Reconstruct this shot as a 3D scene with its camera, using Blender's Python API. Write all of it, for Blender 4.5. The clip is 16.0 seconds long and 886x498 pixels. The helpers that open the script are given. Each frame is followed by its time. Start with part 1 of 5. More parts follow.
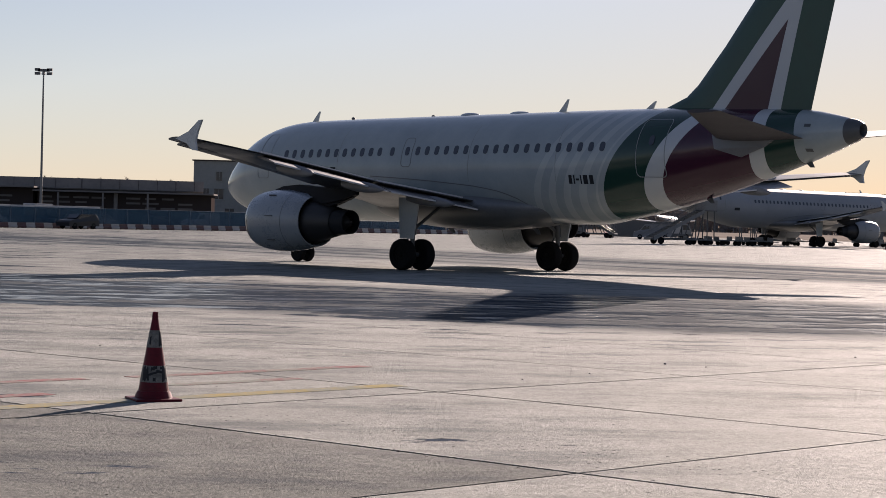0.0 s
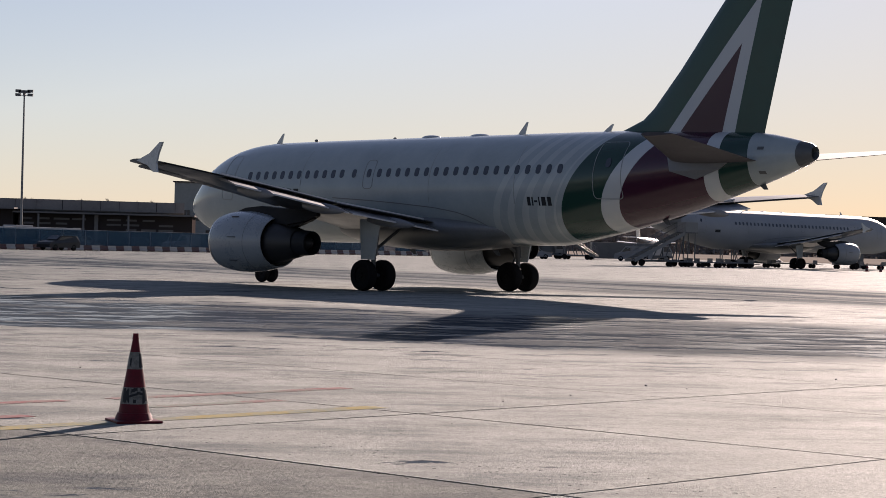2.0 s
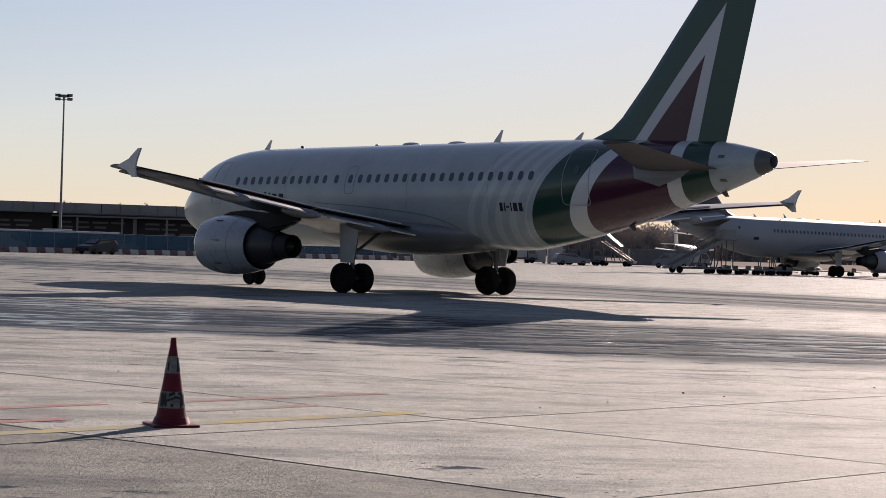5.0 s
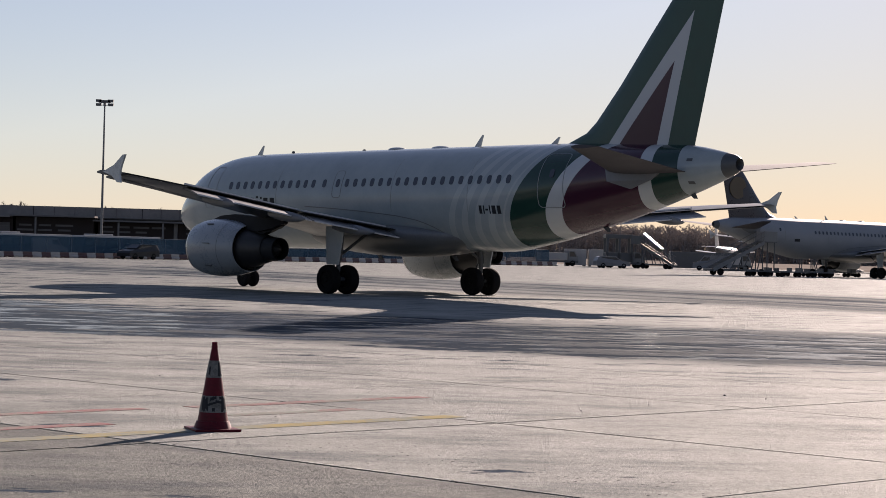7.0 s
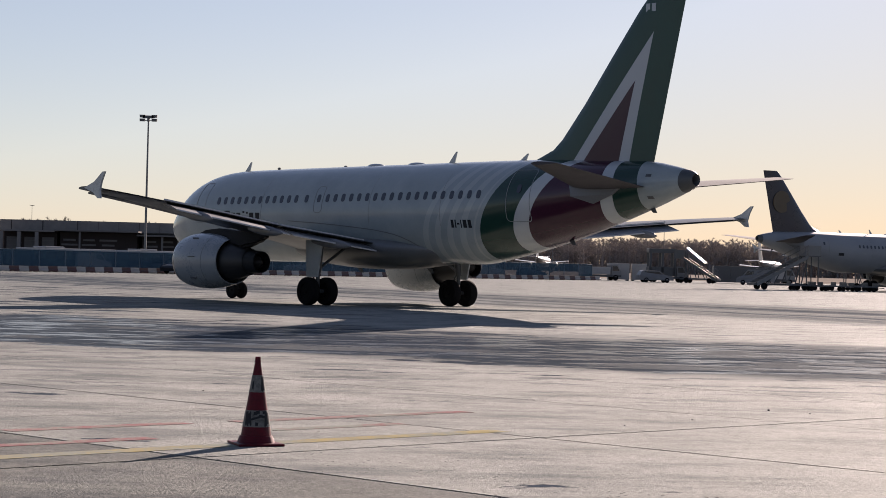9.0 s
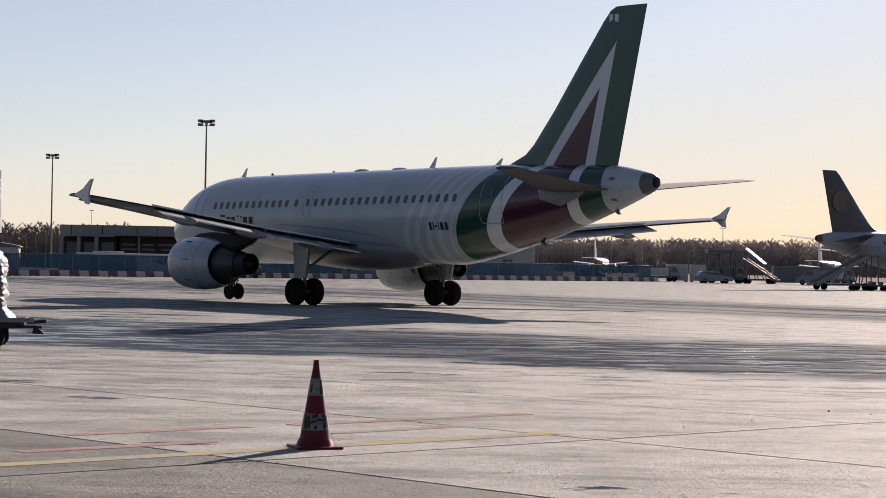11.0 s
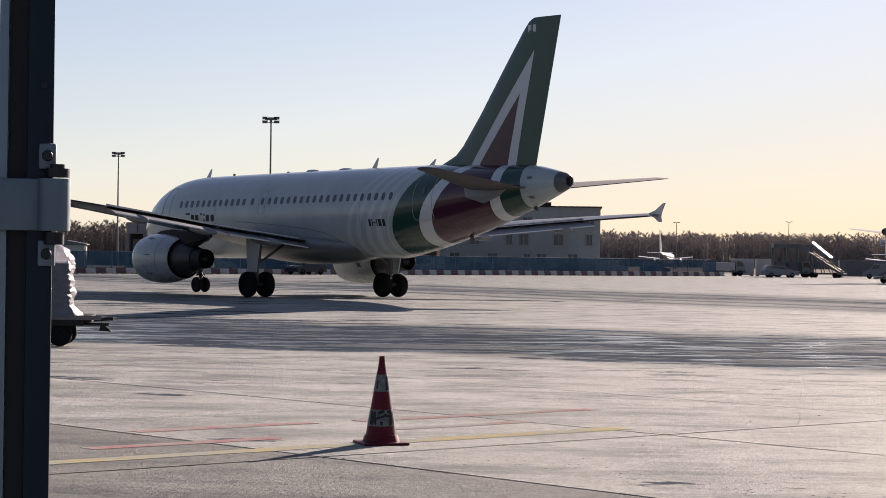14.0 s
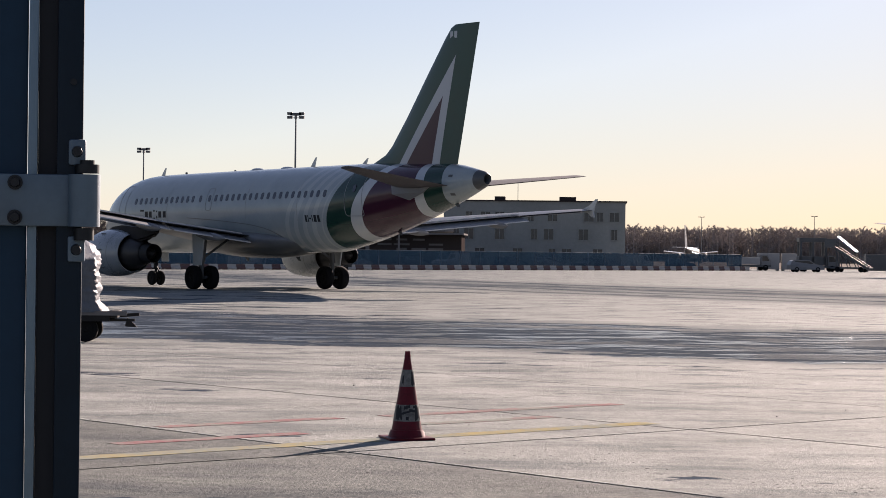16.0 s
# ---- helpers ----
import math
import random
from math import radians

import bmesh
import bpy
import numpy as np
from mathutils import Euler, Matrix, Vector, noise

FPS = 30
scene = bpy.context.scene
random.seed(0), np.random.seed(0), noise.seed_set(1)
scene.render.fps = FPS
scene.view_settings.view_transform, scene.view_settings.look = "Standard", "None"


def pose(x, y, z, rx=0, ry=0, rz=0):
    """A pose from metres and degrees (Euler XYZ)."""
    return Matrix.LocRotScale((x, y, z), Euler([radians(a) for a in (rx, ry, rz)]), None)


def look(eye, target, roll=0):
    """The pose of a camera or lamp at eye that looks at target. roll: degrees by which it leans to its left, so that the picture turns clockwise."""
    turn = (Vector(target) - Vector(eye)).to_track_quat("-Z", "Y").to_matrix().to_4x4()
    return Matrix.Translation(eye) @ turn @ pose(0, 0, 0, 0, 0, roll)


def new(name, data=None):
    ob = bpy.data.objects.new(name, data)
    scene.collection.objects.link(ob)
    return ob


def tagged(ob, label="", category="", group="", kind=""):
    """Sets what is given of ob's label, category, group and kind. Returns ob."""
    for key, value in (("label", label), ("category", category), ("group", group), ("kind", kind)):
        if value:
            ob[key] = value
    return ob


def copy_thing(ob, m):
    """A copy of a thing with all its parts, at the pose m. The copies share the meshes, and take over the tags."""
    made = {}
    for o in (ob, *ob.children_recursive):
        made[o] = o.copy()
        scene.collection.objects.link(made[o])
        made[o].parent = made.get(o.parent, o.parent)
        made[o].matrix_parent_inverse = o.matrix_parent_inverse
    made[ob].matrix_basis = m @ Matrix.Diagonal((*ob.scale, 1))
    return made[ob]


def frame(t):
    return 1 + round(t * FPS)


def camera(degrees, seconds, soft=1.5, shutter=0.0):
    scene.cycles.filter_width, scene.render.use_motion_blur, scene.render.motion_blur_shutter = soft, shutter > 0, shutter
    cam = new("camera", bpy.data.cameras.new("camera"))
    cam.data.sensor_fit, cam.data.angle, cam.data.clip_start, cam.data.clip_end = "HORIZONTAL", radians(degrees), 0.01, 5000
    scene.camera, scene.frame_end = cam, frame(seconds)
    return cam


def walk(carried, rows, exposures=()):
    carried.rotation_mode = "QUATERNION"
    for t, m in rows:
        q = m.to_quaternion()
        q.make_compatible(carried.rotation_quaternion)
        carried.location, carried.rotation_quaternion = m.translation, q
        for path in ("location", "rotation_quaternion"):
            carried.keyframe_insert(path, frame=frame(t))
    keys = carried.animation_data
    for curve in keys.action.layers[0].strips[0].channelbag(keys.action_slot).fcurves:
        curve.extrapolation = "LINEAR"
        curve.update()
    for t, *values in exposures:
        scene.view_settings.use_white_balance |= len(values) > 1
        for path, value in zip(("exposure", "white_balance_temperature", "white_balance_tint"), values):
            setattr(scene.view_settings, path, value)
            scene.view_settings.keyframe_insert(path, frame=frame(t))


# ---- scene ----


CAM_ROWS = [  # seconds, sideways, pan, tilt, lean
    (0.0, 0.0000, -2.692, -0.772, 1.445),
    (0.5, 0.0000, -2.831, -0.745, 1.445),
    (1.0, 0.0000, -2.992, -0.604, 1.511),
    (1.5, 0.0000, -3.144, -0.386, 1.514),
    (2.0, 0.0000, -3.176, -0.191, 1.483),
    (2.5, 0.0000, -3.121, -0.063, 1.524),
    (3.0, 0.0000, -2.998, -0.043, 1.593),
    (3.5, 0.0000, -2.798, -0.062, 1.635),
    (4.0, 0.0000, -2.604, -0.069, 1.709),
    (6.5, 0.0000, -1.417, -0.032, 1.620),
    (7.0, 0.0000, -1.131, -0.004, 1.521),
    (7.5, 0.0000, -0.884, 0.066, 1.474),
    (8.0, 0.0000, -0.656, 0.170, 1.467),
    (8.5, 0.0000, -0.385, 0.258, 1.456),
    (9.0, 0.0000, 0.000, 0.348, 1.458),
    (9.5, 0.0000, 0.412, 0.411, 1.444),
    (12.0, 0.0135, 2.170, 0.298, 0.830),
    (12.5, 0.0135, 2.479, 0.239, 0.795),
    (13.0, 0.0060, 2.794, 0.216, 0.797),
    (13.5, 0.0060, 3.042, 0.214, 0.710),
    (14.0, 0.0060, 3.214, 0.239, 0.774),
    (14.5, 0.0060, 3.350, 0.243, 0.746),
    (15.0, 0.0000, 3.467, 0.227, 0.735),
    (15.5, 0.0000, 3.642, 0.180, 0.680),
    (16.0, 0.0000, 3.863, 0.102, 0.669),
]
PLANE_ROWS = [  # seconds, x, y, heading
    (0.0, 5.548, 82.466, 129.96),
    (0.5, 5.388, 82.703, 130.00),
    (1.0, 5.244, 82.941, 129.98),
    (1.5, 5.089, 83.172, 129.97),
    (2.0, 4.834, 83.417, 130.06),
    (2.5, 4.565, 83.704, 130.07),
    (3.0, 4.273, 84.068, 130.05),
    (3.5, 3.928, 84.469, 130.10),
    (4.0, 3.538, 84.922, 130.18),
    (6.5, 1.077, 87.767, 130.34),
    (7.0, 0.495, 88.427, 130.40),
    (7.5, -0.137, 89.156, 130.38),
    (8.0, -0.795, 89.900, 130.43),
    (8.5, -1.437, 90.701, 130.53),
    (9.0, -2.187, 91.559, 130.59),
    (9.5, -2.965, 92.476, 130.61),
    (12.0, -7.225, 97.436, 130.89),
    (12.5, -8.153, 98.487, 130.97),
    (13.0, -9.133, 99.538, 131.08),
    (13.5, -10.127, 100.572, 131.09),
    (14.0, -11.188, 101.661, 131.06),
    (14.5, -12.269, 102.804, 131.07),
    (15.0, -13.365, 103.991, 131.05),
    (15.5, -14.535, 105.267, 131.07),
    (16.0, -15.763, 106.634, 131.07),
]

EYE_Z = 1.88
cam = camera(22.89, 16.0, soft=0.62)


def camera_pose(side, pan, tilt, lean):
    a, b = radians(pan), radians(tilt)
    eye = Vector((side, 0, EYE_Z))
    return look(eye, eye + Vector((-math.sin(a) * math.cos(b), math.cos(a) * math.cos(b), math.sin(b))), lean)


walk(cam, [(t, camera_pose(*r)) for t, *r in CAM_ROWS], exposures=((0.0, 1.46, 6850, 22), (4.0, 1.48, 6850, 22), (9.0, 1.54, 6850, 22), (12.5, 1.68, 6850, 22), (16.0, 1.73, 6850, 22)))

# ---- light: low winter sun ahead and to the side, clear sky ----
SUN_EL, SUN_AZ = radians(19.8), radians(24.3)
TO_SUN = Vector((math.sin(SUN_AZ) * math.cos(SUN_EL), math.cos(SUN_AZ) * math.cos(SUN_EL), math.sin(SUN_EL)))
world = bpy.data.worlds.new("sky")
scene.world = world
world.use_nodes = True
wn = world.node_tree
sky = wn.nodes.new("ShaderNodeTexSky")
sky.sky_type, sky.sun_disc = "NISHITA", False
sky.sun_elevation, sky.sun_rotation = SUN_EL, SUN_AZ
sky.air_density, sky.dust_density, sky.ozone_density = 0.84, 0.22, 2.6
bg = wn.nodes["Background"]
# sky colour regraded: brightness levelled, peach tint put in near the sun, top paler
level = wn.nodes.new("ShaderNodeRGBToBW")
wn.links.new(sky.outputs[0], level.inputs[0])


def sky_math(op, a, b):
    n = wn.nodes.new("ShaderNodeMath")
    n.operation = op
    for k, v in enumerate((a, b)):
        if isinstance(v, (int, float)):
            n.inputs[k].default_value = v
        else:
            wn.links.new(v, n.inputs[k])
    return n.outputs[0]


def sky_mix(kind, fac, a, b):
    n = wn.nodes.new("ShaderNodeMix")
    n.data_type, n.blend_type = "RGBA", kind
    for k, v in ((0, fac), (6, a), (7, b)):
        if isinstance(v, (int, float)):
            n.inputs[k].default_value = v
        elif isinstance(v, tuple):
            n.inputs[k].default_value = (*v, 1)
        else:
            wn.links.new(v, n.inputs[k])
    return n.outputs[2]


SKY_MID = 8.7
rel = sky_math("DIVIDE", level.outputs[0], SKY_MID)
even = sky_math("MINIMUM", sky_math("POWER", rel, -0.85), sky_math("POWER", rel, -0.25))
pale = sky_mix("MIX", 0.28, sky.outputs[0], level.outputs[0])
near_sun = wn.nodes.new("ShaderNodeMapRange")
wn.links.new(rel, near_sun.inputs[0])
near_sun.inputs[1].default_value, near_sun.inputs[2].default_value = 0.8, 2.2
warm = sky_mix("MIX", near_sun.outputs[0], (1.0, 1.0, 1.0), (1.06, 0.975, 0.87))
graded_sky = sky_mix("MULTIPLY", 1.0, sky_mix("MULTIPLY", 1.0, pale, even), warm)
wn.links.new(graded_sky, bg.inputs[0])
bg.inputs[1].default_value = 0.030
sun = new("sun", bpy.data.lights.new("sun", "SUN"))
sun.data.energy, sun.data.angle, sun.data.color = 4.8, radians(0.55), (1.0, 0.89, 0.78)
sun.matrix_world = look(TO_SUN * 200, (0, 0, 0))


# ---- materials ----
def nodes_of(m):
    m.use_nodes = True
    nt = m.node_tree
    return nt, nt.nodes["Principled BSDF"]


def mth(nt, op, a, b=None, c=None, clamp=False):
    n = nt.nodes.new("ShaderNodeMath")
    n.operation, n.use_clamp = op, clamp
    for k, v in enumerate((a, b, c)):
        if v is None:
            continue
        if isinstance(v, (int, float)):
            n.inputs[k].default_value = v
        else:
            nt.links.new(v, n.inputs[k])
    return n.outputs[0]


def mix(nt, fac, a, b):
    n = nt.nodes.new("ShaderNodeMix")
    n.data_type = "RGBA"
    for k, v in ((0, fac), (6, a), (7, b)):
        if isinstance(v, (int, float)):
            n.inputs[k].default_value = v
        elif isinstance(v, tuple):
            n.inputs[k].default_value = (*v, 1)
        else:
            nt.links.new(v, n.inputs[k])
    return n.outputs[2]


def noise_at(nt, co, scale, detail=4, rough=0.55):
    n = nt.nodes.new("ShaderNodeTexNoise")
    n.inputs["Scale"].default_value, n.inputs["Detail"].default_value, n.inputs["Roughness"].default_value = scale, detail, rough
    nt.links.new(co, n.inputs["Vector"])
    return n.outputs[0]


def ramp(nt, v, lo, hi):
    n = nt.nodes.new("ShaderNodeMapRange")
    n.clamp = True
    nt.links.new(v, n.inputs[0])
    n.inputs[1].default_value, n.inputs[2].default_value = lo, hi
    return n.outputs[0]


def bump(nt, bsdf, height, strength, dist):
    n = nt.nodes.new("ShaderNodeBump")
    n.inputs["Strength"].default_value, n.inputs["Distance"].default_value = strength, dist
    nt.links.new(height, n.inputs["Height"])
    nt.links.new(n.outputs[0], bsdf.inputs["Normal"])


def obj_co(nt):
    return nt.nodes.new("ShaderNodeTexCoord").outputs["Object"]


def mat(name, color, rough=0.5, metal=0.0, big=1.0, small=14.0, var=0.18, bumps=0.0, coat=0.0, spec=0.5):
    """A painted, plain or metal surface with grain and stains at two scales."""
    m = bpy.data.materials.new(name)
    nt, b = nodes_of(m)
    co = obj_co(nt)
    g, s = noise_at(nt, co, big), noise_at(nt, co, small, 6, 0.65)
    f = mth(nt, "ADD", mth(nt, "MULTIPLY", ramp(nt, g, 0.3, 0.7), 0.6), mth(nt, "MULTIPLY", ramp(nt, s, 0.3, 0.7), 0.4))
    dark = tuple(c * (1 - var) for c in color)
    lite = tuple(min(1, c * (1 + var * 0.5)) for c in color)
    nt.links.new(mix(nt, f, dark, lite), b.inputs["Base Color"])
    nt.links.new(mth(nt, "ADD", mth(nt, "MULTIPLY", f, 0.18), max(0.02, rough - 0.09)), b.inputs["Roughness"])
    b.inputs["Metallic"].default_value = metal
    b.inputs["Specular IOR Level"].default_value = spec
    b.inputs["Coat Weight"].default_value = coat
    b.inputs["Coat Roughness"].default_value = 0.12
    if bumps:
        bump(nt, b, s, 0.5, bumps)
    return m


def glass(name, tint, rough=0.05, alpha=1.0):
    m = bpy.data.materials.new(name)
    nt, b = nodes_of(m)
    b.inputs["Base Color"].default_value = (*tint, 1)
    b.inputs["Roughness"].default_value = rough
    b.inputs["Specular IOR Level"].default_value = 0.6
    b.inputs["Alpha"].default_value = alpha
    return m


GREEN, RED, WHITE = (0.011, 0.05, 0.038), (0.040, 0.008, 0.021), (0.41, 0.435, 0.45)


def livery_body():
    """White body; curved green, white and red bands towards the tail, faint pearl stripes ahead of them."""
    m = bpy.data.materials.new("livery_body")
    nt, b = nodes_of(m)
    co = obj_co(nt)
    sep = nt.nodes.new("ShaderNodeSeparateXYZ")
    nt.links.new(co, sep.inputs[0])
    x, z = sep.outputs[0], sep.outputs[2]
    dz = mth(nt, "SUBTRACT", z, 2.2)
    g = mth(nt, "ADD", mth(nt, "ADD", x, 7.25), mth(nt, "ADD", mth(nt, "MULTIPLY", dz, 0.25), mth(nt, "MULTIPLY", mth(nt, "MULTIPLY", dz, dz), 0.096)))
    ez = mth(nt, "SUBTRACT", z, 4.75)
    r = mth(nt, "ADD", x, mth(nt, "MULTIPLY", mth(nt, "MULTIPLY", ez, ez), -0.15))
    dirt = noise_at(nt, co, 0.9, 6, 0.6)
    fine = noise_at(nt, co, 9, 5, 0.6)
    w = mix(nt, mth(nt, "ADD", mth(nt, "MULTIPLY", ramp(nt, dirt, 0.3, 0.7), 0.6), mth(nt, "MULTIPLY", fine, 0.4)), (0.225, 0.262, 0.272), (0.3, 0.342, 0.352))
    # pearl stripes that follow the band's curve
    wave = mth(nt, "SINE", mth(nt, "MULTIPLY", g, 8.5))
    here = mth(nt, "MULTIPLY", mth(nt, "GREATER_THAN", g, 0.25), mth(nt, "LESS_THAN", g, 3.3))
    w = mix(nt, mth(nt, "MULTIPLY", mth(nt, "MULTIPLY", mth(nt, "GREATER_THAN", wave, 0.1), here), 0.2), w, (0.6, 0.6, 0.6))
    c = mix(nt, mth(nt, "LESS_THAN", g, 0.0), w, tuple(v * 0.72 for v in GREEN))
    c = mix(nt, mth(nt, "LESS_THAN", g, -1.66), c, WHITE)
    c = mix(nt, mth(nt, "LESS_THAN", g, -2.38), c, RED)
    c = mix(nt, mth(nt, "LESS_THAN", r, -13.5), c, WHITE)
    c = mix(nt, mth(nt, "LESS_THAN", r, -14.03), c, tuple(v * 0.72 for v in GREEN))
    c = mix(nt, mth(nt, "LESS_THAN", r, -15.08), c, w)
    nt.links.new(c, b.inputs["Base Color"])
    nt.links.new(mth(nt, "ADD", mth(nt, "MULTIPLY", dirt, 0.18), 0.1), b.inputs["Roughness"])
    return m


def livery_fin():
    """Dark green fin with a white arrowhead that holds a dark red wedge."""
    m = bpy.data.materials.new("livery_fin")
    nt, b = nodes_of(m)
    co = obj_co(nt)
    sep = nt.nodes.new("ShaderNodeSeparateXYZ")
    nt.links.new(co, sep.inputs[0])
    x, z = sep.outputs[0], sep.outputs[2]

    def inside(p):
        out = None
        cx, cz = sum(q[0] for q in p) / 3, sum(q[1] for q in p) / 3
        for (x0, z0), (x1, z1) in zip(p, p[1:] + p[:1]):
            a, c = z1 - z0, x0 - x1
            d = -(a * x0 + c * z0)
            if a * cx + c * cz + d < 0:
                a, c, d = -a, -c, -d
            v = mth(nt, "GREATER_THAN", mth(nt, "ADD", mth(nt, "ADD", mth(nt, "MULTIPLY", x, a), mth(nt, "MULTIPLY", z, c)), d), 0.0)
            out = v if out is None else mth(nt, "MULTIPLY", out, v)
        return out

    n = noise_at(nt, co, 1.3, 6, 0.6)
    g = mix(nt, n, tuple(v * 0.75 for v in GREEN), tuple(v * 1.25 for v in GREEN))
    c = mix(nt, inside([(-15.05, 10.53), (-10.52, 5.2), (-13.78, 5.2)]), g, WHITE)
    c = mix(nt, inside([(-14.2, 8.78), (-11.05, 5.2), (-13.24, 5.2)]), c, RED)
    nt.links.new(c, b.inputs["Base Color"])
    nt.links.new(mth(nt, "ADD", mth(nt, "MULTIPLY", n, 0.2), 0.25), b.inputs["Roughness"])
    return m


def concrete(name, tone_by=1.0, sheen=0.086):
    """Pale apron concrete with grain, stains, and dark damp patches in two bands across the apron, painted darker
    leftward.
    """
    m = bpy.data.materials.new(name)
    nt, b = nodes_of(m)
    co = nt.nodes.new("ShaderNodeNewGeometry").outputs["Position"]
    sep = nt.nodes.new("ShaderNodeSeparateXYZ")
    nt.links.new(co, sep.inputs[0])
    x, y = sep.outputs[0], sep.outputs[1]
    flat = nt.nodes.new("ShaderNodeCombineXYZ")
    nt.links.new(mth(nt, "MULTIPLY", x, 0.5), flat.inputs[0])
    nt.links.new(y, flat.inputs[1])
    long = flat.outputs[0]
    big, mid, fine = noise_at(nt, co, 0.07, 5), noise_at(nt, co, 0.55, 6, 0.6), noise_at(nt, co, 30, 5, 0.75)
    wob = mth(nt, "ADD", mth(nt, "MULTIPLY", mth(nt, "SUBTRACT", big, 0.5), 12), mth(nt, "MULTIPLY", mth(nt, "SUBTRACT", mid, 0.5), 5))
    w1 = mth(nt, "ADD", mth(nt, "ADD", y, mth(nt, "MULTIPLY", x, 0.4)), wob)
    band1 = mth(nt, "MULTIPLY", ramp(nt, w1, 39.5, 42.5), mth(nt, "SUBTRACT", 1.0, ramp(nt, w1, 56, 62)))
    w2 = mth(nt, "ADD", mth(nt, "ADD", y, mth(nt, "MULTIPLY", x, 1.35)), mth(nt, "MULTIPLY", wob, 0.9))
    band2 = mth(nt, "MULTIPLY", ramp(nt, w2, 98, 106), mth(nt, "SUBTRACT", 1.0, ramp(nt, w2, 132, 148)))
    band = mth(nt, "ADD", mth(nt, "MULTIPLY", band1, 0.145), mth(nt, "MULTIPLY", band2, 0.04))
    # mask rises to the left, painting in the sun gloss that fades there
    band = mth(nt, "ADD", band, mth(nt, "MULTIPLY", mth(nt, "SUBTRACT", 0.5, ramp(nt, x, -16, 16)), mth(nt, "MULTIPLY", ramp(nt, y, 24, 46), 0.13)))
    patch = noise_at(nt, long, 0.42, 10, 0.66)
    small_patch = noise_at(nt, long, 1.3, 9, 0.7)
    both_patch = mth(nt, "ADD", mth(nt, "MULTIPLY", patch, 0.7), mth(nt, "MULTIPLY", small_patch, 0.3))
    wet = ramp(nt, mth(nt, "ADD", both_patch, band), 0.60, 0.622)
    thin = mth(nt, "MULTIPLY", ramp(nt, noise_at(nt, long, 0.9, 10, 0.74), 0.55, 0.57), mth(nt, "MULTIPLY", ramp(nt, y, 20, 36), 0.5))
    # stains, plus a leftward ramp that paints in the weaker sun gloss
    stain_left_dim = mth(nt, "MULTIPLY", ramp(nt, mth(nt, "ADD", noise_at(nt, long, 0.8, 9, 0.7), mth(nt, "MULTIPLY", ramp(nt, x, 8, -14), 0.11)), 0.52, 0.68), 0.42)
    wet = mth(nt, "MAXIMUM", wet, mth(nt, "MAXIMUM", thin, stain_left_dim))
    lane = nt.nodes.new("ShaderNodeCombineXYZ")
    nt.links.new(mth(nt, "MULTIPLY", mth(nt, "SUBTRACT", y, x), 0.05), lane.inputs[0])
    nt.links.new(w2, lane.inputs[1])
    rubber = mth(nt, "MULTIPLY", band2, mth(nt, "ADD", 0.35, mth(nt, "MULTIPLY", ramp(nt, noise_at(nt, lane.outputs[0], 0.16, 6, 0.6), 0.4, 0.6), 0.6)))
    wet = mth(nt, "MAXIMUM", wet, rubber)
    streak = ramp(nt, noise_at(nt, long, 0.85, 10, 0.72), 0.52, 0.545)
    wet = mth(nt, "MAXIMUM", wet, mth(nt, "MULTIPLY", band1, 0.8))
    wet = mth(nt, "MULTIPLY", wet, mth(nt, "SUBTRACT", 1.0, mth(nt, "MULTIPLY", mth(nt, "MULTIPLY", streak, band1), 0.12)))
    film = mth(nt, "MULTIPLY", mth(nt, "POWER", wet, 2.0), mth(nt, "ADD", 0.06, mth(nt, "MULTIPLY", mth(nt, "MULTIPLY", streak, mth(nt, "ADD", band1, 0.08)), 0.62)))
    grit = noise_at(nt, co, 7, 6, 0.75)
    tone = mth(nt, "ADD", mth(nt, "ADD", mth(nt, "MULTIPLY", ramp(nt, mid, 0.32, 0.68), 0.3), mth(nt, "MULTIPLY", ramp(nt, grit, 0.36, 0.64), 0.33)), mth(nt, "MULTIPLY", ramp(nt, fine, 0.42, 0.58), 0.37))
    dry = mix(nt, tone, tuple(v * tone_by for v in (0.08, 0.088, 0.08)), tuple(v * tone_by for v in (0.325, 0.336, 0.31)))
    rnd = nt.nodes.new("ShaderNodeObjectInfo").outputs["Random"]
    dry = mix(nt, mth(nt, "MULTIPLY", rnd, 0.3), dry, tuple(v * tone_by for v in (0.12, 0.136, 0.125)))
    # blue in the damp colour paints in the reflected sky
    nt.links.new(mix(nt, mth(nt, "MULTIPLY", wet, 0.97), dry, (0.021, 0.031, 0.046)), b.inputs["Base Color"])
    nt.links.new(mth(nt, "ADD", mth(nt, "MULTIPLY", wet, -0.12), mth(nt, "ADD", mth(nt, "MULTIPLY", mid, 0.2), 0.5)), b.inputs["Roughness"])
    b.inputs["Specular IOR Level"].default_value = 0.0
    bump(nt, b, mth(nt, "ADD", fine, mth(nt, "MULTIPLY", grit, 2.0)), 1.0, 0.02)
    # a little forward gloss over the rough, matt concrete
    gloss = nt.nodes.new("ShaderNodeBsdfGlossy")
    gloss.inputs["Roughness"].default_value = 0.56
    nt.links.new(b.inputs["Normal"].links[0].from_socket, gloss.inputs["Normal"])
    both = nt.nodes.new("ShaderNodeMixShader")
    low = nt.nodes.new("ShaderNodeFresnel")
    low.inputs[0].default_value = 1.33
    graze = mth(nt, "ADD", 0.2, mth(nt, "MULTIPLY", low.outputs[0], 1.4))
    nt.links.new(mth(nt, "MULTIPLY", mth(nt, "MULTIPLY", mth(nt, "SUBTRACT", 1.0, mth(nt, "MULTIPLY", wet, 0.93)), sheen), graze), both.inputs[0])
    nt.links.new(b.outputs[0], both.inputs[1])
    nt.links.new(gloss.outputs[0], both.inputs[2])
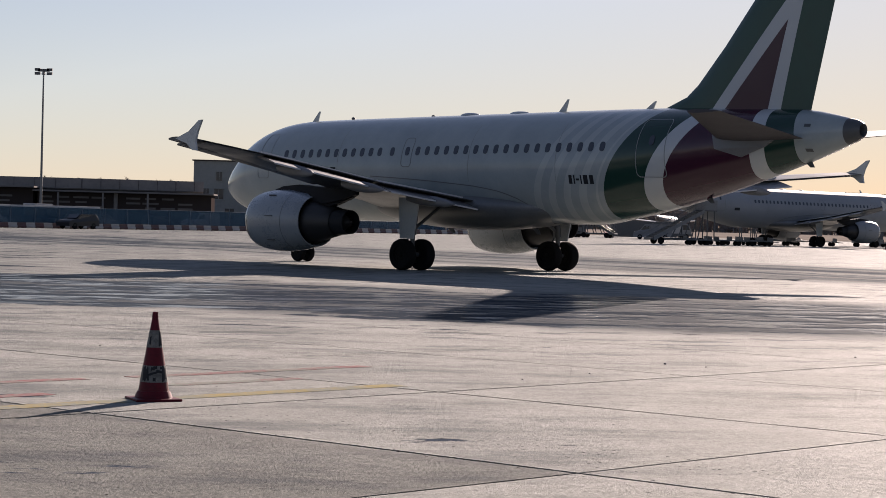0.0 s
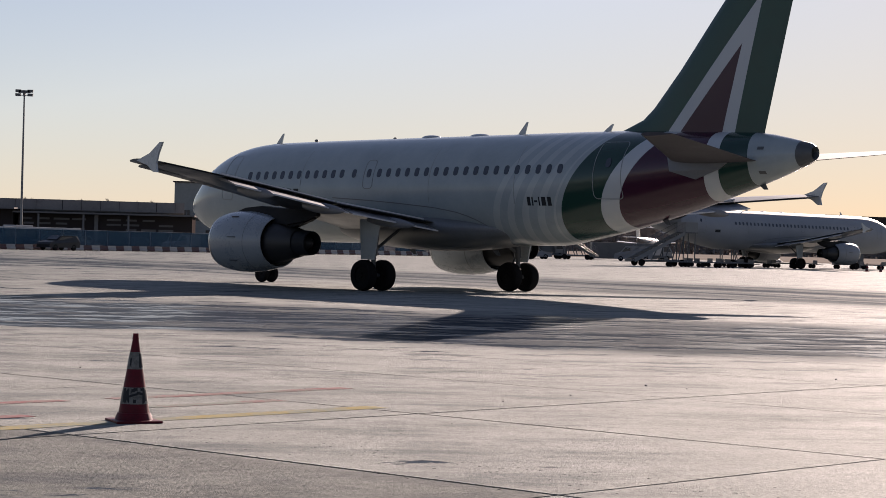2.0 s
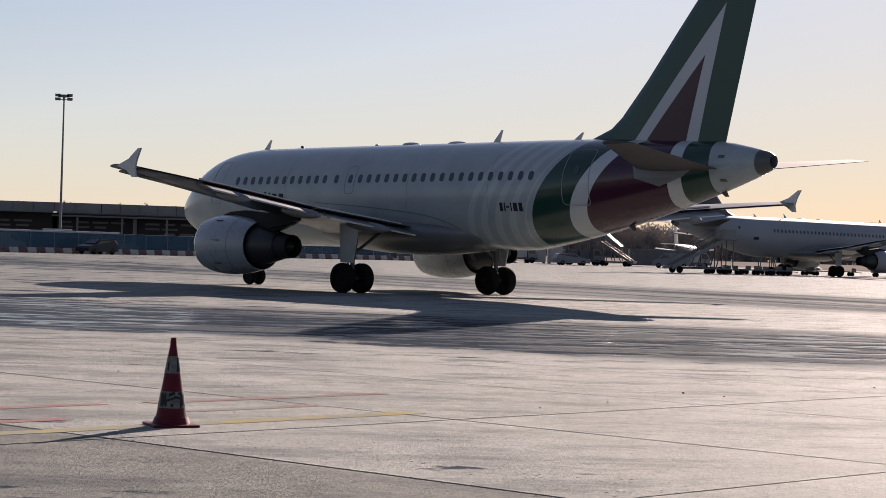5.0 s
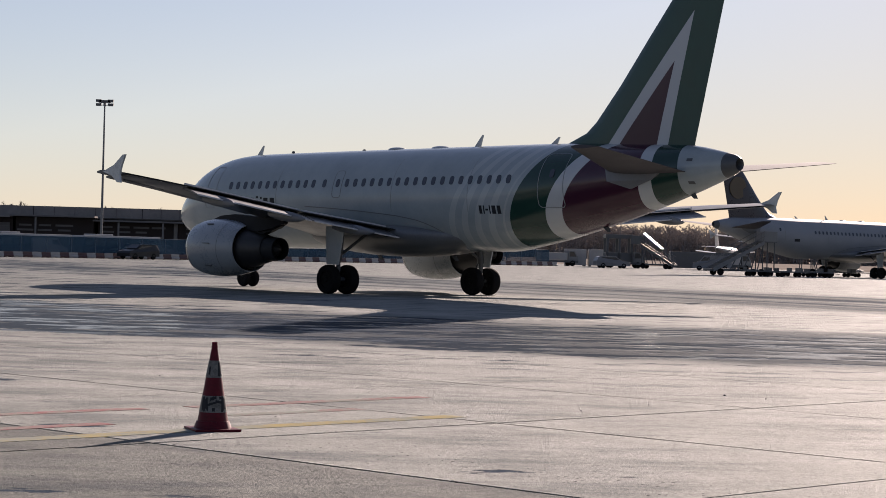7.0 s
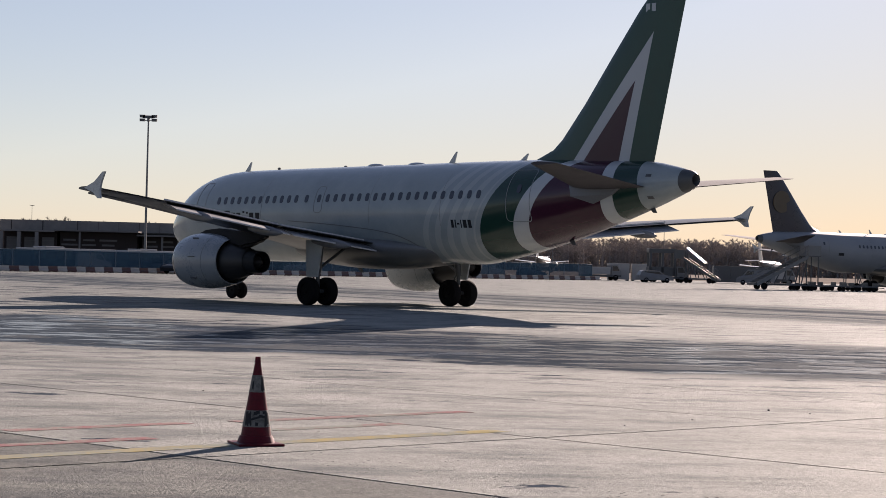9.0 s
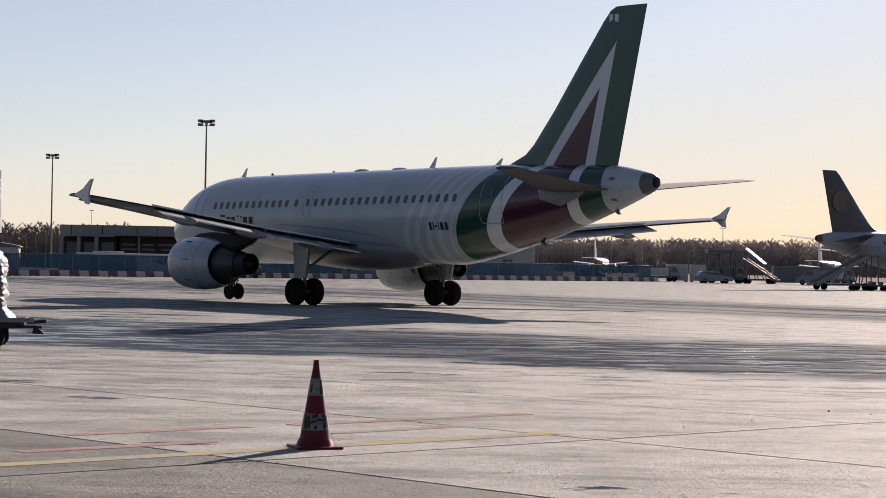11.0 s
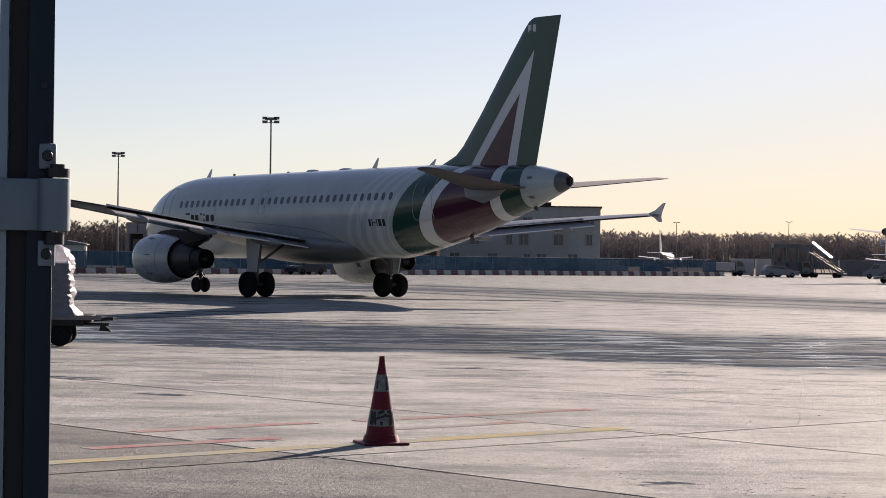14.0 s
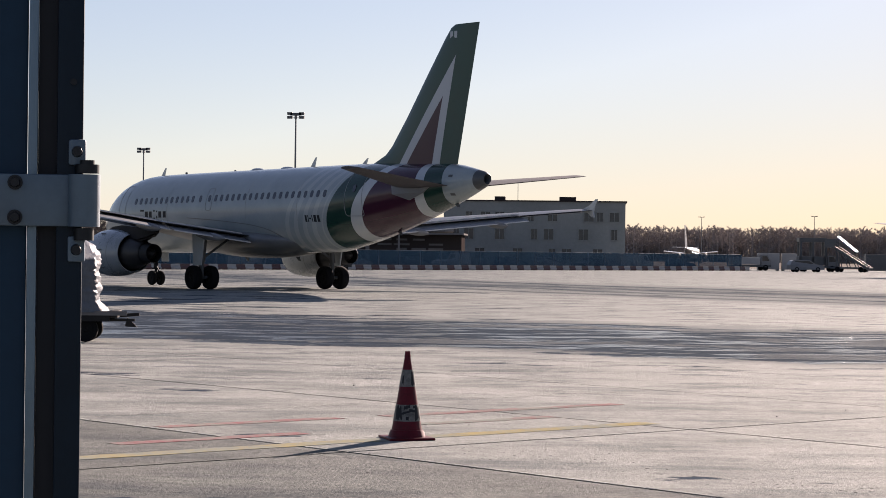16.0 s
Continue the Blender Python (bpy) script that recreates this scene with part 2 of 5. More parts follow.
    # damp film that mirrors the sky dimly
    damp = nt.nodes.new("ShaderNodeBsdfGlossy")
    damp.inputs["Roughness"].default_value = 0.17
    last = nt.nodes.new("ShaderNodeMixShader")
    nt.links.new(film, last.inputs[0])
    nt.links.new(both.outputs[0], last.inputs[1])
    nt.links.new(damp.outputs[0], last.inputs[2])
    nt.links.new(last.outputs[0], nt.nodes["Material Output"].inputs["Surface"])
    return m


M_BODY, M_FIN = livery_body(), livery_fin()
M_WHITE = mat("white_paint", (0.385, 0.415, 0.43), 0.3, big=0.8, coat=0.2)
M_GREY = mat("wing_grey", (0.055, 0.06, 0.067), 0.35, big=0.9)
M_DGREY = mat("dark_grey_paint", (0.06, 0.065, 0.07), 0.45)
M_NACELLE = mat("nacelle_paint", (0.23, 0.255, 0.275), 0.28, big=0.7, coat=0.2)
M_METAL = mat("steel", (0.5, 0.5, 0.5), 0.27, 1.0)
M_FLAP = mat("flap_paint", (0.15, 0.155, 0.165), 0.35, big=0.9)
M_TAIL = mat("tailplane_grey", (0.062, 0.058, 0.066), 0.6, big=0.9, spec=0.2)
M_BELLY = mat("belly_grey", (0.125, 0.133, 0.14), 0.35, big=0.8, var=0.3)
M_PYLON = mat("pylon_grey", (0.014, 0.015, 0.018), 0.6, spec=0.1)
M_HOT = mat("hot_section_metal", (0.032, 0.032, 0.034), 0.48, 0.4)
M_TYRE = mat("tyre_rubber", (0.009, 0.009, 0.010), 0.85, var=0.3, spec=0.08)
M_RIM = mat("wheel_rim", (0.012, 0.012, 0.012), 0.7, 0.0, spec=0.05)
M_PANE = glass("cabin_pane", (0.03, 0.036, 0.048), 0.08)
M_LINE = mat("seam_line", (0.12, 0.12, 0.13), 0.5)
M_MARK = mat("marking_black", (0.02, 0.022, 0.026), 0.5, spec=0.1)
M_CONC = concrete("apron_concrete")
M_CONC_DARK = concrete("darker_grey_concrete", 0.58, 0.06)
M_JOINT = mat("joint_filler", (0.009, 0.009, 0.009), 0.9, big=0.3, spec=0.0)


def worn_paint(name, color, keep):
    """Thin road paint, worn through to the concrete in patches."""
    m = bpy.data.materials.new(name)
    nt, b = nodes_of(m)
    co = obj_co(nt)
    wear = ramp(nt, mth(nt, "ADD", mth(nt, "MULTIPLY", noise_at(nt, co, 1.1, 6, 0.65), 0.6), mth(nt, "MULTIPLY", noise_at(nt, co, 16, 5, 0.7), 0.4)), keep, keep + 0.14)
    nt.links.new(mix(nt, wear, color, (0.22, 0.235, 0.21)), b.inputs["Base Color"])
    b.inputs["Roughness"].default_value, b.inputs["Specular IOR Level"].default_value = 0.7, 0.0
    return m


M_YELLOW = worn_paint("worn_yellow_paint", (0.31, 0.26, 0.135), 0.42)
M_REDLINE = worn_paint("worn_red_paint", (0.25, 0.125, 0.13), 0.42)
M_DECK = mat("dark_steel_deck", (0.025, 0.024, 0.024), 0.7, spec=0.05)
M_EDGE_GLINT = mat("edge_glint_paint", (0.55, 0.56, 0.57), 0.3)
M_SEAM = mat("hull_seam", (0.17, 0.18, 0.185), 0.5)
M_DOORLINE = mat("door_edge_grey", (0.2, 0.22, 0.22), 0.5)
M_GROUND = mat("far_ground", (0.24, 0.215, 0.19), 0.9, big=0.02, small=0.6, var=0.3, spec=0.0)
M_CONE_RED = mat("cone_red", (0.085, 0.004, 0.011), 0.45, big=9, small=60, var=0.5, bumps=0.001, spec=0.15)
M_CONE_WHITE = mat("cone_reflective_white", (0.12, 0.122, 0.118), 0.45, big=10, small=60, var=0.8, spec=0.2)
M_BLOCK_RED = mat("barrier_red", (0.045, 0.008, 0.011), 0.5, big=2, var=0.35)
M_BLOCK_WHITE = mat("barrier_white", (0.27, 0.265, 0.26), 0.5, big=2, var=0.3)
M_FENCE = glass("blue_mesh_screen", (0.007, 0.058, 0.105), 0.8, 0.62)
M_POST = mat("fence_post", (0.03, 0.07, 0.11), 0.5)
M_BLDG = mat("grey_render", (0.245, 0.255, 0.245), 0.85, big=0.15, small=2, var=0.25, spec=0.0)
M_VIA = mat("viaduct_concrete", (0.2, 0.19, 0.185), 0.85, big=0.12, small=1.5, var=0.3, spec=0.0)
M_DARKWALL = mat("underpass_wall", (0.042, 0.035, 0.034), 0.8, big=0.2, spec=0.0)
M_LIGHTPANEL = mat("pale_panel", (0.36, 0.35, 0.34), 0.6, big=0.6, spec=0.1)
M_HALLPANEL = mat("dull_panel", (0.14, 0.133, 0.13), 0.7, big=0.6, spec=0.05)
M_WINDOW = glass("building_glass", (0.015, 0.018, 0.022), 0.25)
M_BARK = mat("winter_wood", (0.26, 0.235, 0.225), 0.95, big=0.1, small=1.2, var=0.2, spec=0.0)
nt, b = nodes_of(M_BARK)  # fine twigs let some of the light behind them through
thru = nt.nodes.new("ShaderNodeBsdfTranslucent")
thru.inputs[0].default_value = (0.26, 0.23, 0.215, 1)
both = nt.nodes.new("ShaderNodeMixShader")
both.inputs[0].default_value = 0.05
nt.links.new(b.outputs[0], both.inputs[1])
nt.links.new(thru.outputs[0], both.inputs[2])
nt.links.new(both.outputs[0], nt.nodes["Material Output"].inputs["Surface"])
M_BARK_DARK = mat("dark_winter_wood", (0.15, 0.13, 0.12), 0.95, big=0.1, small=1.2, var=0.2, spec=0.0)
M_MAST = mat("galvanised_mast", (0.14, 0.145, 0.15), 0.5, 0.4)
M_GATE = mat("gate_dark_paint", (0.0035, 0.012, 0.022), 0.4, big=3, small=40, var=0.3, spec=0.14)
M_GATE_PANEL = mat("gate_panel_paint", (0.010, 0.030, 0.055), 0.45, big=3, small=40, var=0.2, spec=0.12)
M_GATE_TRIM = mat("gate_aluminium", (0.10, 0.15, 0.19), 0.35, 0.5, big=4, small=50)
M_HINGE = mat("hinge_zinc", (0.075, 0.115, 0.15), 0.5, 0.2, big=12, small=80, var=0.25, bumps=0.0006)
M_BOLT = mat("bolt_steel", (0.009, 0.011, 0.014), 0.4, 0.6, big=30)
M_WRAP = mat("white_plastic_wrap", (0.11, 0.12, 0.135), 0.55, big=3, small=16, var=0.35, bumps=0.02, spec=0.1)
nt, b = nodes_of(M_WRAP)  # the film glows where the sun stands behind its folds
thru = nt.nodes.new("ShaderNodeBsdfTranslucent")
thru.inputs[0].default_value = (0.5, 0.52, 0.55, 1)
both = nt.nodes.new("ShaderNodeMixShader")
both.inputs[0].default_value = 0.025
nt.links.new(b.outputs[0], both.inputs[1])
nt.links.new(thru.outputs[0], both.inputs[2])
nt.links.new(both.outputs[0], nt.nodes["Material Output"].inputs["Surface"])
M_PARKED = mat("parked_hull_paint", (0.22, 0.235, 0.255), 0.55, big=0.5)
M_HOOD = glass("thin_clear_film", (0.3, 0.31, 0.33), 0.3)
nt, b = nodes_of(M_HOOD)  # a single loose sheet of film with light behind it
thru = nt.nodes.new("ShaderNodeBsdfTranslucent")
thru.inputs[0].default_value = (0.8, 0.8, 0.82, 1)
both = nt.nodes.new("ShaderNodeMixShader")
both.inputs[0].default_value = 0.55
nt.links.new(b.outputs[0], both.inputs[1])
nt.links.new(thru.outputs[0], both.inputs[2])
nt.links.new(both.outputs[0], nt.nodes["Material Output"].inputs["Surface"])
M_STAIR = mat("stair_paint", (0.16, 0.165, 0.17), 0.5, big=0.8)
M_SHEET = mat("bright_sheet_metal", (0.6, 0.6, 0.6), 0.34, 1.0, var=0.1)
M_FABRIC = mat("blue_tail_paint", (0.02, 0.022, 0.038), 0.3, big=0.8)
M_DISC = mat("yellow_disc_paint", (0.085, 0.062, 0.036), 0.5, big=2)
M_CAR = [mat("car_paint_" + n, c, 0.4, 0.0, coat=0.05, spec=0.25) for n, c in (("dark", (0.012, 0.013, 0.016)), ("blue", (0.012, 0.035, 0.07)), ("silver", (0.16, 0.165, 0.175)), ("white", (0.34, 0.345, 0.35)))]


# ---- mesh helpers ----
def to_mesh(name, bm, material, smooth=False):
    me = bpy.data.meshes.new(name)
    bmesh.ops.recalc_face_normals(bm, faces=bm.faces)
    if smooth:
        for f in bm.faces:
            f.smooth = True
        for e in bm.edges:
            if len(e.link_faces) == 2 and e.calc_face_angle(0) > radians(38):
                e.smooth = False
    bm.to_mesh(me)
    bm.free()
    me.materials.append(material)
    return me


def part(name, bm, material, parent, label="", smooth=False, at=None):
    ob = new(name, to_mesh(name, bm, material, smooth))
    ob.parent = parent
    if at is not None:
        ob.matrix_basis = at
    return tagged(ob, label) if label else ob


def thing(name, m, label, category, group="", kind=""):
    ob = new(name)
    ob.empty_display_size = 0.3
    ob.matrix_basis = m
    return tagged(ob, label, category, group, kind)


def box(bm, c, s, rz=0.0, bevel=0.0, ry=0.0, rx=0.0):
    g = bmesh.ops.create_cube(bm, size=1)
    vs = g["verts"]
    if bevel:
        bmesh.ops.scale(bm, vec=s, verts=vs)
        es = list({e for v in vs for e in v.link_edges})
        r = bmesh.ops.bevel(bm, geom=es, offset=bevel, segments=2, affect="EDGES", profile=0.6)
        vs = list({v for f in r["faces"] for v in f.verts} | {v for v in vs if v.is_valid})
        m = pose(*c, rx, ry, rz)
    else:
        m = pose(*c, rx, ry, rz) @ Matrix.Diagonal((*s, 1))
    bmesh.ops.transform(bm, matrix=m, verts=vs)
    return bm


def cyl(bm, a, b, r0, r1=None, seg=12):
    a, b = Vector(a), Vector(b)
    d = b - a
    g = bmesh.ops.create_cone(bm, cap_ends=True, segments=seg, radius1=r0, radius2=r0 if r1 is None else r1, depth=d.length)
    bmesh.ops.transform(bm, matrix=Matrix.Translation((a + b) / 2) @ d.to_track_quat("Z", "Y").to_matrix().to_4x4(), verts=g["verts"])
    return bm


def loft(bm, rings, cap=True, closed=False):
    vv = [[bm.verts.new(p) for p in ring] for ring in rings]
    n = len(vv[0])
    for a, b in zip(vv, vv[1:] + (vv[:1] if closed else [])):
        for k in range(n):
            bm.faces.new((a[k], a[(k + 1) % n], b[(k + 1) % n], b[k]))
    if cap and not closed:
        bm.faces.new(vv[0]), bm.faces.new(vv[-1])
    return bm


def prism(bm, pts, off):
    """A plate: the outline pts swept by the vector off."""
    off = Vector(off)
    return loft(bm, [[Vector(p) for p in pts], [Vector(p) + off for p in pts]])


def B():
    return bmesh.new()


def hermite(table, x):
    """Smooth curve through rows (x, values...), x falling."""
    xs = [r[0] for r in table]
    for i in range(len(xs) - 1):
        if xs[i] >= x >= xs[i + 1]:
            break
    x0, x1 = xs[i], xs[i + 1]
    u = (x - x0) / (x1 - x0)
    out = []
    for k in range(1, len(table[0])):
        p0, p1 = table[i][k], table[i + 1][k]
        s = (p1 - p0) / (x1 - x0)

        def slope(j):
            if j <= 0 or j >= len(xs) - 1:
                return s
            a = (table[j][k] - table[j - 1][k]) / (xs[j] - xs[j - 1])
            b = (table[j + 1][k] - table[j][k]) / (xs[j + 1] - xs[j])
            return 0.0 if a * b <= 0 else 2 * a * b / (a + b)

        m0, m1 = slope(i) * (x1 - x0), slope(i + 1) * (x1 - x0)
        out.append((2 * u**3 - 3 * u**2 + 1) * p0 + (u**3 - 2 * u**2 + u) * m0 + (-2 * u**3 + 3 * u**2) * p1 + (u**3 - u**2) * m1)
    return out


# ---- airliner: x ahead of the main wheels, y to its left, z up from the ground ----
HULL = [(15.85, 3.05, 3.13, 0.04), (15.72, 2.76, 3.45, 0.38), (15.3, 2.46, 3.86, 0.72), (14.6, 2.16, 4.36, 1.1), (13.8, 1.94, 4.92, 1.42),
        (12.8, 1.79, 5.36, 1.7), (11.6, 1.73, 5.65, 1.88), (10.3, 1.72, 5.78, 1.96), (8.0, 1.73, 5.82, 1.975), (-6.0, 1.84, 5.93, 1.975),
        (-7.3, 2.04, 5.94, 1.96), (-8.8, 2.33, 5.94, 1.88), (-10.5, 2.73, 5.91, 1.70), (-12.5, 3.26, 5.84, 1.36), (-14.9, 3.98, 5.78, 0.88),
        (-16.3, 4.45, 5.56, 0.54), (-16.75, 4.62, 5.46, 0.42)]


def hull_y(x, z):
    b, t, w = hermite(HULL, x)
    c, r = (b + t) / 2, (t - b) / 2
    return w * math.sqrt(max(0.0, 1 - ((z - c) / r) ** 2))


def hull_tilt(x, z):
    b, t, w = hermite(HULL, x)
    c, r = (b + t) / 2, (t - b) / 2
    s = max(-0.98, min(0.98, (z - c) / r))
    return math.degrees(math.atan2(s / r, math.sqrt(1 - s * s) / w))


def foil(le, te, y, z, thick, n=9, upright=False):
    """Ring of an aerofoil section from le to te (x), at span place y."""
    c = le - te
    up, lo = [], []
    for k in range(n + 1):
        u = 0.5 - 0.5 * math.cos(math.pi * k / n)
        h = thick * c * 5 * (0.2969 * math.sqrt(u) - 0.126 * u - 0.3516 * u * u + 0.2843 * u**3 - 0.1015 * u**4)
        up.append((le - u * c, h + 0.004))
        lo.append((le - u * c, -h * (1.0 if upright else 0.75) - 0.004))
    ring = up + lo[::-1][:-1] if not upright else up + lo[::-1][:-1]
    return [Vector((px, h, z)) if upright else Vector((px, y, z + h)) for px, h in ring]


def tyre_mesh(bm, r, w, y=0.0, seg=28):
    prof = [(0.56 * r, -0.42 * w), (0.8 * r, -0.5 * w), (0.94 * r, -0.43 * w), (r, -0.22 * w), (r, 0.22 * w), (0.94 * r, 0.43 * w), (0.8 * r, 0.5 * w), (0.56 * r, 0.42 * w)]
    rings = [[Vector((q * math.cos(a), y + h, q * math.sin(a))) for q, h in prof] for a in (2 * math.pi * k / seg for k in range(seg))]
    return loft(bm, rings, closed=True)


def rim_mesh(bm, r, w):
    cyl(bm, (0, -0.3 * w, 0), (0, 0.3 * w, 0), 0.575 * r, seg=24)
    for s in (-1, 1):
        cyl(bm, (0, s * 0.3 * w, 0), (0, s * 0.44 * w, 0), 0.2 * r, 0.15 * r, seg=14)
        for k in range(9):
            a = 2 * math.pi * k / 9
            cyl(bm, (0.38 * r * math.cos(a), s * 0.29 * w, 0.38 * r * math.sin(a)), (0.38 * r * math.cos(a), s * 0.34 * w, 0.38 * r * math.sin(a)), 0.06 * r, seg=8)
    return bm


def surface_strip(bm, pts, width, side, lift=0.008):
    """A thin raised line laid on the hull along (x, z) points."""
    rows = []
    for k, (x, z) in enumerate(pts):
        x0, z0 = pts[max(0, k - 1)]
        x1, z1 = pts[min(len(pts) - 1, k + 1)]
        d = Vector((x1 - x0, z1 - z0)).normalized()
        nx, nz = -d[1] * width / 2, d[0] * width / 2
        a, b = (x + nx, z + nz), (x - nx, z - nz)
        rows.append([Vector((q[0], side * (hull_y(*q) + h), q[1])) for q, h in ((a, -0.01), (a, lift), (b, lift), (b, -0.01))])
    return loft(bm, rows)


def round_rect(x0, x1, z0, z1, r, step=0.12):
    out = []
    for cx, cz, a0 in ((x1 - r, z1 - r, 0), (x0 + r, z1 - r, 90), (x0 + r, z0 + r, 180), (x1 - r, z0 + r, 270)):
        for k in range(6):
            a = radians(a0 + 18 * k)
            out.append((cx + r * math.cos(a), cz + r * math.sin(a)))
    out.append(out[0])
    fine = []
    for p, q in zip(out, out[1:]):
        n = max(1, int(math.hypot(q[0] - p[0], q[1] - p[1]) / step))
        fine += [(p[0] + (q[0] - p[0]) * k / n, p[1] + (q[1] - p[1]) * k / n) for k in range(n)]
    return fine + [out[0]]


def pane_mesh(w, h, mat_, name="window_pane"):
    bm = B()
    pts = []
    for cx, cz, a0 in ((1, 1, 0), (-1, 1, 90), (-1, -1, 180), (1, -1, 270)):
        for k in range(4):
            a = radians(a0 + 30 * k)
            pts.append(Vector((cx * (w / 2 - 0.09) + 0.09 * math.cos(a), -0.012, cz * (h / 2 - 0.11) + 0.11 * math.sin(a))))
    prism(bm, pts, (0, 0.02, 0))
    return to_mesh(name, bm, mat_)


def wing_parts(plane, side, skin, tips):
    """One wing with its flap, tip fence and flap-track fairings."""
    le = lambda y: 4.85 - (y - 1.9) * 0.528
    te = lambda y: -1.15 if y < 6.4 else -1.15 - (y - 6.4) * 0.325
    zz = lambda y: 2.52 + (y - 1.9) * 0.125 - 0.0013 * (y - 1.9) ** 2
    bm = B()
    secs = (1.0, 1.9, 4.0, 6.4, 9, 12, 15, 16.6, 17.0)
    loft(bm, [foil(le(y), te(y), side * y, zz(y) + 0.08, 0.14 - 0.0025 * y) for y in secs])
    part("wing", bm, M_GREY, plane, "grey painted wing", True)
    for y0, y1 in ((2.1, 6.3), (6.5, 13.3)):
        bm = B()
        rings = []
        for y in (y0, (y0 + y1) / 2, y1):
            f0, f1 = te(y) + 0.75 - 0.02 * y, te(y) - 0.5
            rings.append([Vector((v.x, v.y, v.z - (f0 - v.x) * 0.24)) for v in foil(f0, f1, side * y, zz(y) + 0.02, 0.11)])
        loft(bm, rings)
        part("flap", bm, M_FLAP, plane, "pale grey flap, slightly lowered", True)
        # added pale strips paint in the sun glint along flap and spoiler edges
        for dx, up, th in ((-0.5, 0.0, 0.05), (0.32, 0.14, 0.06)):
            bm = B()
            ends = []
            for y in (y0, y1):
                f0 = te(y) + 0.75 - 0.02 * y
                x = te(y) + dx
                z = zz(y) + 0.02 + up - (f0 - x) * 0.24 * (up == 0)
                ends.append([Vector((x - 0.01, side * y, z - th / 2)), Vector((x + 0.06, side * y, z - th / 2)), Vector((x + 0.06, side * y, z + th / 2)), Vector((x - 0.01, side * y, z + th / 2))])
            loft(bm, ends)
            part("trailing_edge_glint" if up == 0 else "spoiler_edge_glint", bm, M_EDGE_GLINT, plane, "pale strip painted in as sun glint on the trailing edge")
    bm = B()
    loft(bm, [foil(te(y) + 0.55, te(y) - 0.06, side * y, zz(y) + 0.02, 0.12) for y in (13.5, 15, 16.5)])
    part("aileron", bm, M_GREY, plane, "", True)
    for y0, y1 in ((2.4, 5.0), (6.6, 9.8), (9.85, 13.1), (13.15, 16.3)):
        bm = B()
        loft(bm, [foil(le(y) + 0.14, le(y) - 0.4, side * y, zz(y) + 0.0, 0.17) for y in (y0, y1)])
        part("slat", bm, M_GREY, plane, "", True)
    if tips:
        bm = B()
        out = [(-3.72, 4.3), (-4.4, 4.52), (-4.92, 4.86), (-5.07, 4.87), (-4.86, 4.5), (-4.76, 4.2), (-4.82, 3.92), (-4.62, 3.93), (-4.3, 4.15)]
        loft(bm, [[Vector((x + 0.12, side * y, z - 0.1)) for x, z in out] for y in (17.0, 17.07)])
        part("wing_fence", bm, M_WHITE, plane, "pale arrow-shaped wingtip fence")
    for y in (4.1, 7.7, 11.8):
        bm = B()
        L = 2.9 - 0.08 * y
        c = te(y) - 0.25
        rings = []
        for k in range(11):
            u = k / 10
            r = 0.185 * math.sin(math.pi * min(1, 0.08 + u * 0.92)) ** 0.6 + 0.01
            rings.append([Vector((c + L * 0.55 - L * u, side * y + 0.62 * r * math.cos(a), zz(y) - 0.16 - 0.2 * u + r * math.sin(a))) for a in (2 * math.pi * j / 12 for j in range(12))])
        loft(bm, rings)
        part("flap_track_fairing", bm, M_FLAP, plane, "", True)


